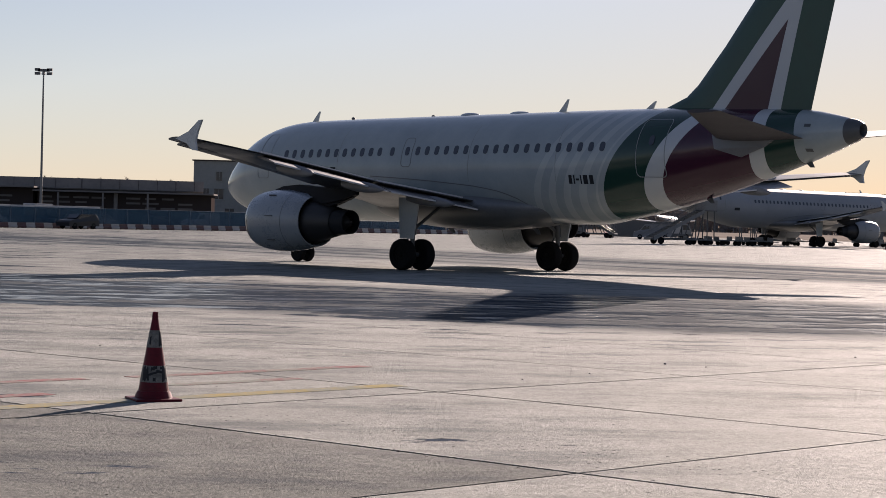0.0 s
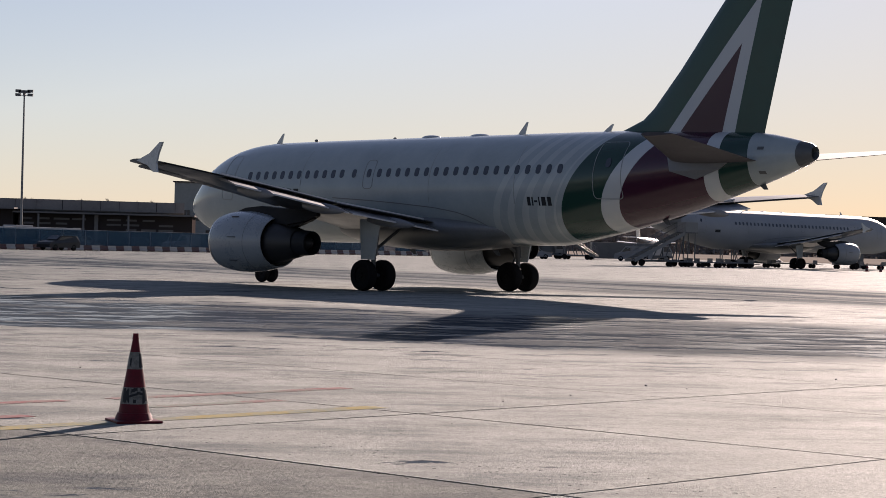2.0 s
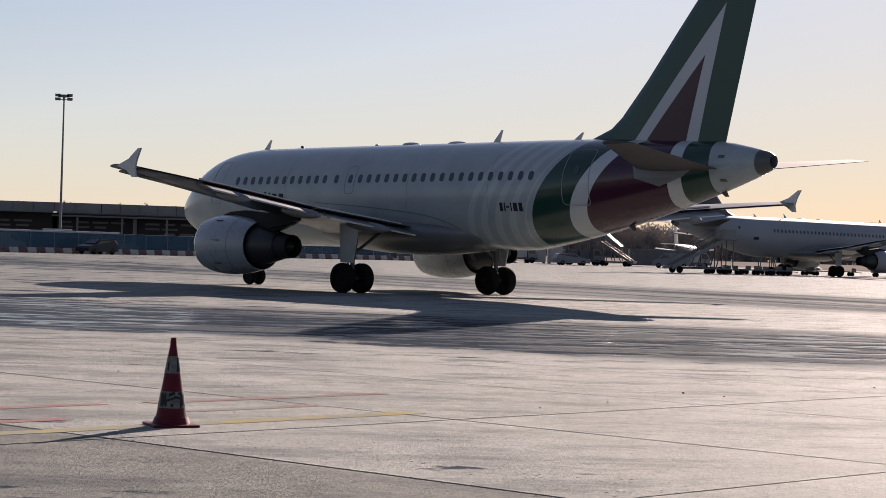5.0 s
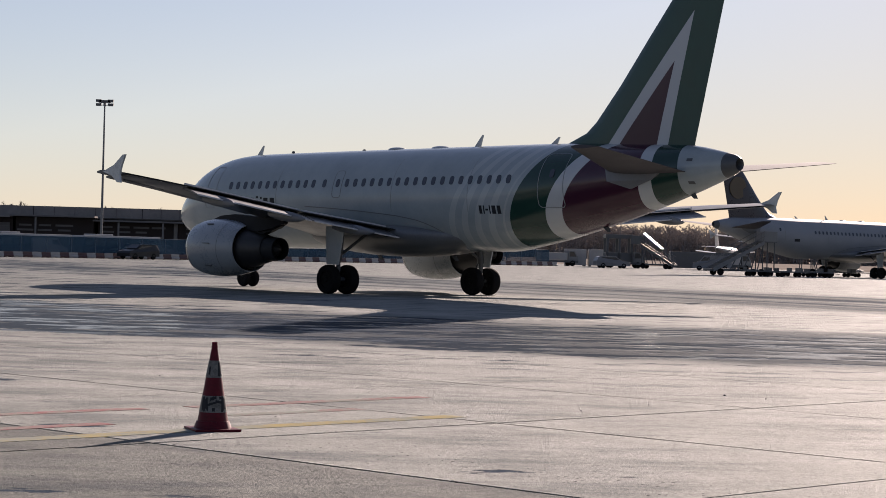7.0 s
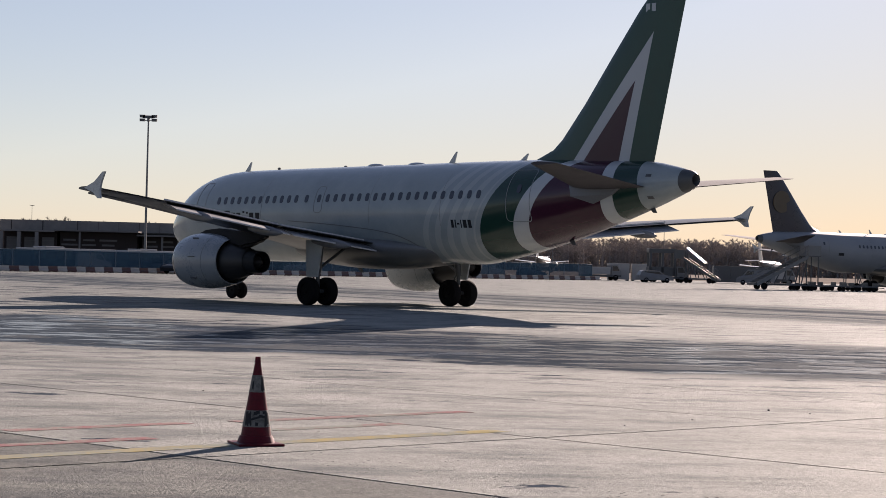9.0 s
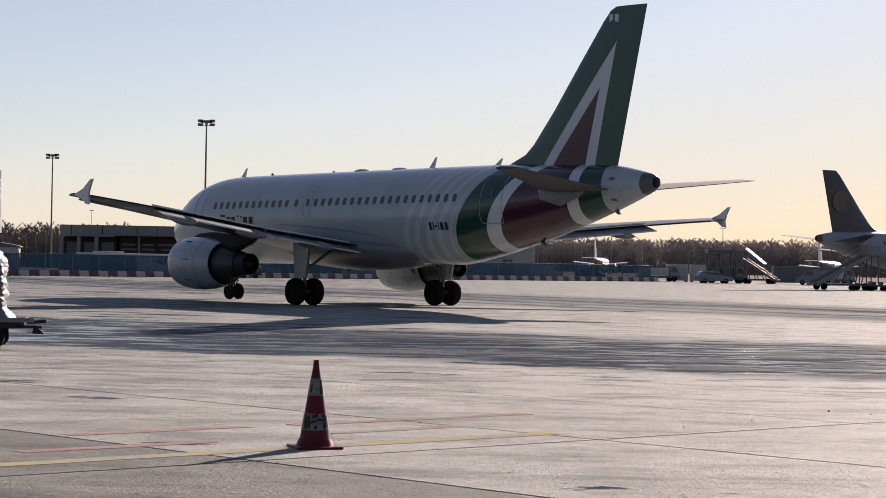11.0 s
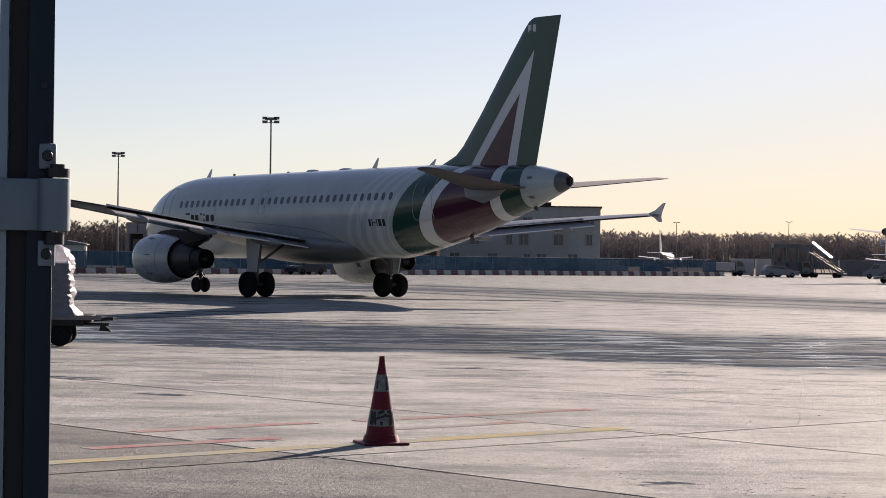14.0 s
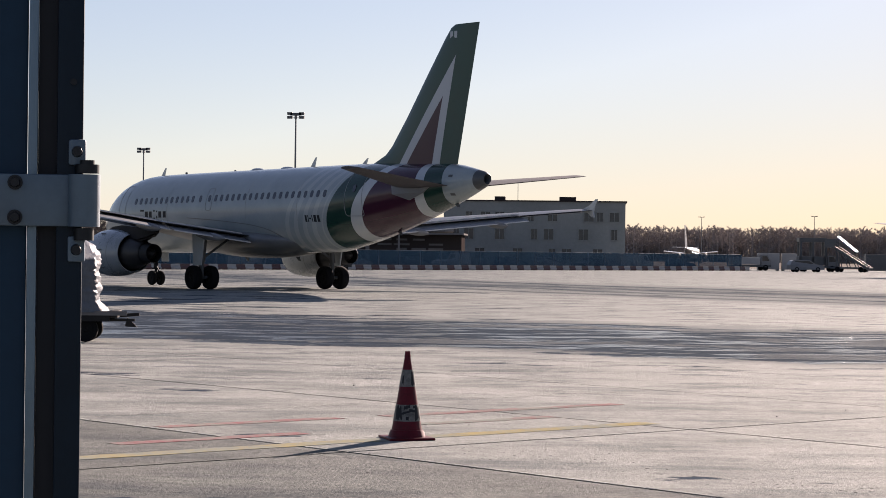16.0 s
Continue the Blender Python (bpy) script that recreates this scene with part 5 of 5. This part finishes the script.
def baggage_trailer(m, label="low dark baggage trailer with small wheels"):
    t = thing("baggage_trailer", m, label, "trailer", "baggage trailers")
    bm = B()
    box(bm, (0, 0, 0.5), (2.6, 1.4, 0.12), bevel=0.02)
    part("deck", bm, M_DGREY, t)
    for x in (-1.25, 1.25):
        bm = B()
        box(bm, (x, 0, 0.72), (0.06, 1.4, 0.32))
        part("end_panel", bm, M_DGREY, t)
    wheels_on(t, [(x, y) for x in (-0.9, 0.9) for y in (-0.55, 0.55)], 0.24, 0.14)
    bm = B()
    cyl(bm, (1.3, 0, 0.45), (2.2, 0, 0.4), 0.04, seg=8)
    part("tow_bar", bm, M_DGREY, t)


# ---- far buildings ----
def office_block(x0, x1, y, h):
    """Three-storey grey block; the front faces the apron."""
    b = thing("office_block", pose((x0 + x1) / 2, y, 0), "grey rendered three-storey office block with dark windows", "building")
    W, D = x1 - x0, 14.0
    bm = B()
    box(bm, (0, D / 2, h / 2), (W, D, h))
    part("wall", bm, M_BLDG, b, "grey rendered wall")
    bm = B()
    box(bm, (0, D / 2, h + 0.09), (W + 0.5, D + 0.5, 0.18))
    part("roof", bm, M_DARKWALL, b, "dark flat roof edge")
    for px, pw in ((0.18 * W, 2.6), (-0.2 * W, 1.6)):
        bm = B()
        box(bm, (px, D / 2, h + 0.5), (pw, 2.4, 0.8))
        part("roof_unit", bm, M_DARKWALL, b)
    bm = B()
    cyl(bm, (-0.1 * W, D / 2, h), (-0.1 * W, D / 2, h + 3.2), 0.05, seg=6)
    part("aerial", bm, M_MAST, b)
    storeys = ((1.9, (-0.44, -0.3, -0.09, 0.10, 0.18, 0.35)), (4.9, (-0.43, -0.36, -0.19, 0.0, 0.08, 0.27, 0.44)), (7.6, (-0.36, -0.27, -0.19, -0.02, 0.1, 0.3, 0.36, 0.44)))
    for z, groups in storeys:
        for k, g in enumerate(groups):
            w = 1.5 if k % 3 else 1.0
            hh = 1.7 if z < 6 else 1.45
            bm = B()
            fx = g * W
            for dx, dz, sx, sz in ((0, hh / 2, w + 0.16, 0.1), (0, -hh / 2, w + 0.3, 0.12), (-w / 2, 0, 0.1, hh), (w / 2, 0, 0.1, hh), (0, 0, 0.07, hh)):
                box(bm, (fx + dx, -0.05, z + dz), (sx, 0.14, sz))
            win = part("window", bm, M_BLDG, b)
            bm = B()
            box(bm, (fx, -0.02, z), (w, 0.05, hh))
            part("pane", bm, M_WINDOW, win)


def viaduct(pts, h, label):
    """Raised road: deck with parapet on piers, along the points."""
    v = thing("viaduct", pose(0, 0, 0), label, "viaduct")
    sec = [(-4.0, h - 1.55), (-4.2, h - 1.4), (-4.2, h), (-3.9, h), (-3.9, h - 0.8), (3.9, h - 0.8), (3.9, h), (4.2, h), (4.2, h - 1.4), (4.0, h - 1.55), (2.6, h - 1.9), (-2.6, h - 1.9)]
    rows = []
    P = [Vector((*p, 0)) for p in pts]
    for k, p in enumerate(P):
        d = (P[min(len(P) - 1, k + 1)] - P[max(0, k - 1)]).normalized()
        n = Vector((-d.y, d.x, 0))
        rows.append([p + n * a + Vector((0, 0, z)) for a, z in sec])
    bm = B()
    loft(bm, rows)
    part("deck", bm, M_VIA, v, "weathered concrete deck with parapet")
    for k in range(len(P) - 1):
        d = P[k + 1] - P[k]
        n = Vector((d.y, -d.x, 0)).normalized()
        for j in range(int(d.length / 2.6)):
            p = P[k] + d * ((j + 0.5) / int(d.length / 2.6)) + n * 4.21
            bm = B()
            box(bm, (p.x, p.y, h - 0.72), (0.035 + 0.05 * (j % 5 == 0), 0.06, 1.3), rz=math.degrees(math.atan2(d.y, d.x)))
            part("parapet_joint", bm, M_DARKWALL, v)
        for j in range(max(1, int(d.length / 11))):
            p = P[k] + d * ((j + 0.5) / max(1, int(d.length / 11)))
            bm = B()
            box(bm, (p.x, p.y, (h - 1.9) / 2), (1.3, 1.3, h - 1.9), bevel=0.08, rz=math.degrees(math.atan2(d.y, d.x)))
            part("pier", bm, M_VIA, v)


def service_hall(x0, x1, y, h):
    """Long low hall under the raised road: dark bays with pale panels."""
    b = thing("service_hall", pose((x0 + x1) / 2, y, 0), "long low dark service hall with pale panels in two rows", "building")
    W = x1 - x0
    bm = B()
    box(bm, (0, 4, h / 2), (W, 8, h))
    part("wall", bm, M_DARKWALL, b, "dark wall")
    bm = B()
    box(bm, (0, 3.2, h + 0.15), (W + 0.8, 10.5, 0.22))
    part("roof", bm, M_VIA, b, "pale-edged canopy roof")
    bm = B()
    box(bm, (0, -2.2, h + 0.12), (W + 0.9, 0.3, 0.16))
    part("canopy_edge", bm, M_HALLPANEL, b, "pale canopy edge")
    for k in range(int(W / 6)):
        bm = B()
        cyl(bm, (-W / 2 + 6 * k + 3, -2.0, 0), (-W / 2 + 6 * k + 3, -2.0, h), 0.14, seg=8)
        part("canopy_post", bm, M_VIA, b)
    rng = random.Random(8)
    n = int(W / 2.3)
    for k in range(n):
        x = -W / 2 + (k + 0.5) * W / n
        if k == n - 1:
            continue
        if k % 5 == 4:
            bm = B()
            box(bm, (x, -0.15, h / 2), (0.5, 0.4, h))
            part("pillar", bm, M_VIA, b)
            continue
        for z, hh in ((2.35, 0.3), (3.0, 0.26), (3.65, 0.26)):
            if rng.random() < 0.6:
                bm = B()
                box(bm, (x, -0.04, z), (W / n * rng.uniform(0.55, 0.95), 0.08, hh))
                part("panel", bm, M_HALLPANEL, b)
        if rng.random() < 0.25:
            bm = B()
            box(bm, (x, -0.06, 1.2), (1.4, 0.1, 1.2))
            part("window", bm, M_WINDOW, b)


def garage_row(x0, x1, y, h):
    """Row of bays with pale doors between dark pillars."""
    b = thing("garage_row", pose((x0 + x1) / 2, y, 0), "row of dark garage bays with pale roller doors", "garage")
    W = x1 - x0
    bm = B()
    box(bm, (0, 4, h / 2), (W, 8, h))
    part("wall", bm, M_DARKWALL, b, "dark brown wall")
    bm = B()
    box(bm, (0, 3.2, h + 0.14), (W, 10.5, 0.2))
    part("roof", bm, M_VIA, b, "flat concrete canopy roof")
    n = 3
    for k in range(n):
        x = -W / 2 + (k + 0.5) * W / n
        bm = B()
        box(bm, (x, -0.06, h * 0.45), (W / n - 0.75, 0.14, h * 0.8), bevel=0.02)
        door = part("roller_door", bm, M_HALLPANEL, b, "pale roller door")
        for j in range(5):
            bm = B()
            box(bm, (x, -0.14, h * (0.15 + 0.15 * j)), (W / n - 0.8, 0.03, 0.04))
            part("slat", bm, M_VIA, door)
        bm = B()
        box(bm, (x - W / n / 2, -1.9, h / 2), (0.5, 0.5, h), bevel=0.04)
        part("pillar", bm, M_VIA, b)


def woods(name, x0, x1, y0, y1, n, hmin, hmax, seed, label, bark):
    """Bare winter trees, each a tapered trunk with branching limbs and many twigs, in one piece of far woodland."""
    rng = random.Random(seed)
    vs, fs = [], []

    def stick(a, b, r0, r1):
        d = (b - a).normalized()
        s = d.cross(Vector((0.3, 1, 0.1))).normalized()
        t = d.cross(s)
        i = len(vs)
        for p, r in ((a, r0), (b, r1)):
            for k in range(3):
                w = 2 * math.pi * k / 3
                vs.append(p + s * (r * math.cos(w)) + t * (r * math.sin(w)))
        for k in range(3):
            fs.append((i + k, i + (k + 1) % 3, i + 3 + (k + 1) % 3, i + 3 + k))

    def clump(c, r):
        """A spray of thin twigs."""
        for _ in range(20):
            d = Vector((rng.gauss(0, 0.6), rng.gauss(0, 0.6), rng.gauss(0.9, 0.6))).normalized()
            s = d.cross(Vector((rng.random(), rng.random(), rng.random()))).normalized() * r * 0.04
            i = len(vs)
            e = c + d * r * rng.uniform(0.6, 1.2)
            vs.extend((c - s, c + s, e))
            fs.append((i, i + 1, i + 2))

    for _ in range(n):
        x, y, h = rng.uniform(x0, x1), rng.uniform(y0, y1), rng.uniform(hmin, hmax)
        p = Vector((x, y, 0))
        top = p + Vector((rng.gauss(0, 0.3), 0, h * 0.9))
        stick(p, p.lerp(top, 0.5), h * 0.022, h * 0.015)
        stick(p.lerp(top, 0.5), top, h * 0.015, h * 0.004)
        for k in range(11):
            u = rng.uniform(0.28, 0.97)
            a = p.lerp(top, u)
            ang, ln = rng.uniform(0, 6.28), h * (0.1 + 0.24 * (1 - u)) * rng.uniform(0.7, 1.3)
            b = a + Vector((math.cos(ang) * ln, math.sin(ang) * ln, ln * rng.uniform(0.3, 0.9)))
            stick(a, b, h * 0.008, h * 0.002)
            for q in (0.5, 0.8, 1.0):
                clump(a.lerp(b, q), h * 0.062)
        for k in range(4):
            clump(p + Vector((rng.gauss(0, 1.2), rng.gauss(0, 1), rng.uniform(0.3, h * 0.3))), h * 0.12)
    me = bpy.data.meshes.new(name)
    me.from_pydata(vs, [], fs)
    me.materials.append(bark)
    tagged(new(name, me), label, "woodland", kind="stuff")


def small_plane(m):
    p = thing("small_aircraft", m, "small white aircraft parked far off behind the fence", "aircraft")
    bm = B()
    loft(bm, [[Vector((x, r * math.cos(a), z + r * math.sin(a))) for a in (2 * math.pi * k / 20 for k in range(20))] for x, r, z in ((9, 0.05, 2.0), (8, 0.8, 2.2), (6, 1.3, 2.6), (-2, 1.35, 2.7), (-7, 0.6, 3.4), (-9, 0.1, 3.8))])
    part("fuselage", bm, M_GREY, p, "", True)
    for s in (-1, 1):
        bm = B()
        loft(bm, [foil(2 - 0.3 * y * 0.5, -0.8 - 0.1 * y, s * y, 2.3 + 0.1 * y, 0.12) for y in (1, 6.8)])
        part("wing", bm, M_WHITE, p, "", True)
        bm = B()
        loft(bm, [foil(-7 - 0.3 * y, -8.6 - 0.15 * y, s * y, 4.0, 0.1) for y in (0.2, 3.2)])
        part("tailplane", bm, M_WHITE, p, "", True)
        bm = B()
        cyl(bm, (1.5, s * 3.4, 1.9), (-1.5, s * 3.4, 1.9), 0.6, 0.45, 16)
        part("engine", bm, M_DGREY, p, "", True)
        bm = B()
        cyl(bm, (0, s * 2.2, 0.3), (0, s * 2.2, 2.3), 0.1, seg=8)
        part("gear_leg", bm, M_GREY, p)
        wheels_on(p, [(0, s * 2.2)], 0.4, 0.25)
    bm = B()
    loft(bm, [foil(x, x - c, 0, z, 0.09, upright=True) for z, x, c in ((3.4, -5.6, 3.4), (9.6, -8.6, 1.6))])
    part("fin", bm, M_WHITE, p, "", True)
    bm = B()
    cyl(bm, (6.5, 0, 0.3), (6.5, 0, 1.6), 0.08, seg=8)
    part("nose_gear_leg", bm, M_GREY, p)
    wheels_on(p, [(6.5, 0)], 0.3, 0.2)


def jet_bridge(m):
    b = thing("boarding_bridge", m, "dark covered passenger boarding bridge on a column", "boarding bridge")
    bm = B()
    box(bm, (0, 0, 5.0), (14, 2.4, 2.2), bevel=0.1)
    part("tunnel", bm, M_DARKWALL, b)
    bm = B()
    box(bm, (-7.6, 0, 4.95), (2.0, 3.2, 2.5), bevel=0.2)
    part("cabin", bm, M_VIA, b)
    for x in (-4.0, 5.0):
        bm = B()
        box(bm, (x, 0, 2.2), (0.7, 1.2, 4.4))
        part("column", bm, M_DGREY, b)


def shed(m):
    b = thing("site_hut", m, "small pale site hut behind the fence", "hut")
    bm = B()
    box(bm, (0, 1.5, 1.5), (4.6, 3.0, 3.0))
    part("wall", bm, M_LIGHTPANEL, b)
    bm = B()
    prism(bm, [(-2.6, -0.3, 3.0), (2.6, -0.3, 3.0), (2.6, -0.3, 3.15), (0, -0.3, 3.6), (-2.6, -0.3, 3.15)], (0, 3.5, 0))
    part("roof", bm, M_DGREY, b)
    for x in (-1.3, 0.9):
        bm = B()
        box(bm, (x, -0.01, 1.8), (0.9, 0.06, 0.9))
        part("window", bm, M_WINDOW, b)


def polar(az, d):
    return -math.sin(radians(az)) * d, math.cos(radians(az)) * d


# ---- build ----
BASE = ground()
outer_ground(BASE)

liner, liner_wheels = airliner("taxiing_airliner", pose(5.55, 82.47, 0, 0, 0, 130), "white twin-jet airliner with green, white and red tail bands, taxiing", M_BODY, M_FIN, M_NACELLE)

parked, _ = airliner("parked_airliner", pose(47.3, 228.0, 0, 0, 0, 33.3), "pale grey parked airliner with dark blue fin and yellow disc", M_PARKED, M_FABRIC, M_PARKED, ahead=3.0, aft=2.13, bars=False)
for s in (-1, 1):
    bm = B()
    cyl(bm, (-16.3, s * 0.1, 8.8), (-16.3, s * 0.19, 8.8), 1.1, seg=36)
    part("fin_disc", bm, M_DISC, parked, "yellow disc on the fin")
    bm = B()
    surface_strip(bm, [(-7.2, 3.7), (-7.9, 3.7)], 0.28, s, 0.006)
    part("marking_bar", bm, M_MARK, parked).location.x = -2.13
    bm = B()
    surface_strip(bm, [(12.0, 5.05), (10.5, 5.05), (8.2, 5.05)], 0.42, s, 0.006)
    part("marking_bar", bm, M_FABRIC, parked)

traffic_cone(pose(-1.83, 22.0, 0, 0, 0, 20))
for az in (-14.15, -14.5):
    cx, cy = polar(az, 221)
    traffic_cone(pose(cx, cy, 0, 0, 0, 20))
gx, gy = polar(13.23, 3.08)
gate(pose(gx, gy, 0, 0, 0, 13.4))

cargo_dolly(pose(-10.95, 44.1, 0, 0, 0, 8))
wrapped_load(pose(-11.05, 44.05, 0.6, 0, 0, 8))

painted_line("yellow_line", 16.92, 10.2, 17.9, 0.3, M_YELLOW, "worn yellow guide line painted on the apron")
painted_line("yellow_line", 16.92, 3.0, 10.0, 0.3, M_YELLOW, "worn yellow guide line painted on the apron")
painted_line("red_line", 19.4, 13.0, 15.4, 0.25, M_REDLINE, "faded red line painted on the apron")
painted_line("red_line", 17.95, 11.5, 13.8, 0.25, M_REDLINE, "faded red line painted on the apron")
painted_line("red_line", 19.3, 16.0, 19.8, 0.25, M_REDLINE, "faded red line painted on the apron")
painted_line("red_line", 18.2, 15.6, 17.6, 0.25, M_REDLINE, "faded red line painted on the apron")

for az, d, h, s, n in ((7.75, 266.0, 18.4, 1.0, 6), (11.68, 352.0, 17.75, 1.0, 6), (10.66, 390.0, 10.0, 0.35, 2), (-5.76, 547.0, 11.9, 0.75, 2), (-2.87, 560.0, 11.7, 0.75, 2), (-8.9, 560.0, 11.7, 0.75, 2)):
    x, y = polar(az, d)
    light_mast(pose(x, y, 0), h, s, n)

pebbles()
surface_chips(BASE)
barrier_row()
screen_fence()

# vehicles behind the fence
rc = random.Random(3)
side = Vector((-FENCE_DIR.y, FENCE_DIR.x, 0))
for k in (0, 1, 2, 5, 6, 7, 8, 9, 10, 11, 12, 13, 14):
    p = FENCE_A + FENCE_DIR * (12 + 8.6 * k + rc.uniform(-1.5, 1.5)) + side * (5.5 + rc.uniform(0, 2))
    van = k % 4 == 1
    i = (0, 3, 1, 2)[k % 4]
    car("parked_van" if van else "parked_car", pose(p.x, p.y, 0, 0, 0, FENCE_RZ + (180 if k % 3 == 0 else 0) + rc.uniform(-4, 4)), M_CAR[i], ("white panel van" if van else ("dark", "white", "blue", "silver")[i] + " parked car") + " behind the blue screen fence", van)

car("parked_car", pose(-26.4, 221.6, 0, 0, 0, FENCE_RZ + 180), M_CAR[0], "dark estate car standing before the apron barriers")
bx, by = polar(7.4, 236)
airport_bus(pose(bx, by, 0, 0, 0, FENCE_RZ))
bx, by = polar(9.75, 226)
airport_bus(pose(bx, by, 0, 0, 0, FENCE_RZ))

office_block(polar(3.85, 336)[0], polar(-0.89, 336)[0], 335.0, 9.9)
viaduct([(-60.3, 306.6), (-57, 305.8), (-52, 305), (-38, 306), (-20.4, 311)], 6.3, "weathered concrete raised road on piers")
garage_row(-59.6, -52.4, 297.0, 4.6)
service_hall(-52, -41.5, 297.0, 4.75)
service_hall(-41, -17.6, 298.0, 4.3)

# ground equipment near the parked airliner
passenger_stairs(pose(33.2, 216.0, 0, 0, 0, 20))
passenger_stairs(pose(50.0, 250.0, 0, 0, 0, 160), label="second pale mobile passenger stairs behind the airliner")
for x, y, r in ((35.2, 214.5, 6), (38.4, 215.2, 9), (41.6, 216.2, 12), (38.5, 222, 10), (42.5, 226, 14), (46.5, 231, 8), (49.8, 233, 6), (53, 238, 5), (58, 240, 0), (61.4, 241, 4)):
    baggage_trailer(pose(x, y, 0, 0, 0, r))
x, y = polar(-5.82, 288)
service_truck(pose(x, y, 0, 0, 0, 5), "dark boxy loader truck with raised platform", tower=True)
x, y = polar(-6.75, 286)
passenger_stairs(pose(x, y, 0, 0, 0, 156), rise=3.2, run=4.2, label="shiny metal mobile stairs catching the sun", shiny=True)
for az0, az1, h in ((-4.33, -4.88, 2.2), (-4.95, -5.4, 2.2)):
    x0, y0 = polar(az0, 300)
    x1, y1 = polar(az1, 300)
    freight_box(pose((x0 + x1) / 2, 300, 0), (x1 - x0, 2.2, h), "pale freight container on the apron edge", M_LIGHTPANEL)
for az, d, lab in ((-4.12, 297, "small pale service truck by the containers"), (-8.6, 288, "grey service truck with box body")):
    x, y = polar(az, d)
    service_truck(pose(x, y, 0, 0, 0, 15), lab, 1.0, False)
x, y = polar(-7.9, 300)
freight_box(pose(x, y, 0), (9.0, 2.4, 2.2), "dark freight container on the apron edge", M_DGREY)
x, y = polar(-13.9, 262)
jet_bridge(pose(x + 4, y, 0, 0, 0, 8))
x, y = polar(-8.5, 500)
small_plane(pose(x, y, 0, 0, 0, 66))
x, y = polar(-8.15, 280)
car("parked_van", pose(x, y, 0, 0, 0, 172), M_CAR[2], "silver van parked by the passenger stairs", True)
x, y = polar(-5.55, 278)
car("parked_car", pose(x, y, 0, 0, 0, 10), M_CAR[2], "silver car parked by the loader truck")
x, y = polar(12.95, 300)
shed(pose(x, y, 0, 0, 0, 6))
x, y = polar(-2.6, 560)
small_plane(pose(x, y, 0, 0, 0, 78))

woods("far_woods", -10, 190, 690, 740, 1500, 9.0, 12.2, 5, "band of bare brown winter woodland on the horizon", M_BARK)
woods("bare_trees", -125, -58, 352, 385, 520, 5.2, 8.0, 6, "bare winter trees beyond the raised road", M_BARK_DARK)
woods("bare_trees", -66, -14, 372, 390, 170, 5.8, 7.9, 7, "bare winter treetops showing over the raised road", M_BARK_DARK)

slabs(BASE)


# ---- movement ----
def motions():
    rows = [(t, pose(x, y, 0, 0, 0, a)) for t, x, y, a in PLANE_ROWS]
    walk(liner, rows)
    gone, last, path = 0.0, None, []
    ts = [r[0] for r in PLANE_ROWS]
    for k in range(161):
        t = 0.1 * k
        x, y = (float(np.interp(t, ts, [r[i] for r in PLANE_ROWS])) for i in (1, 2))
        if last:
            gone += math.hypot(x - last[0], y - last[1])
        last = (x, y)
        path.append((t, gone))
    for w, r in liner_wheels:
        p = w.matrix_basis.translation.copy()
        walk(w, [(t, pose(*p, 0, 0, 0) @ Matrix.Rotation(d / r, 4, "Y")) for t, d in path])


motions()
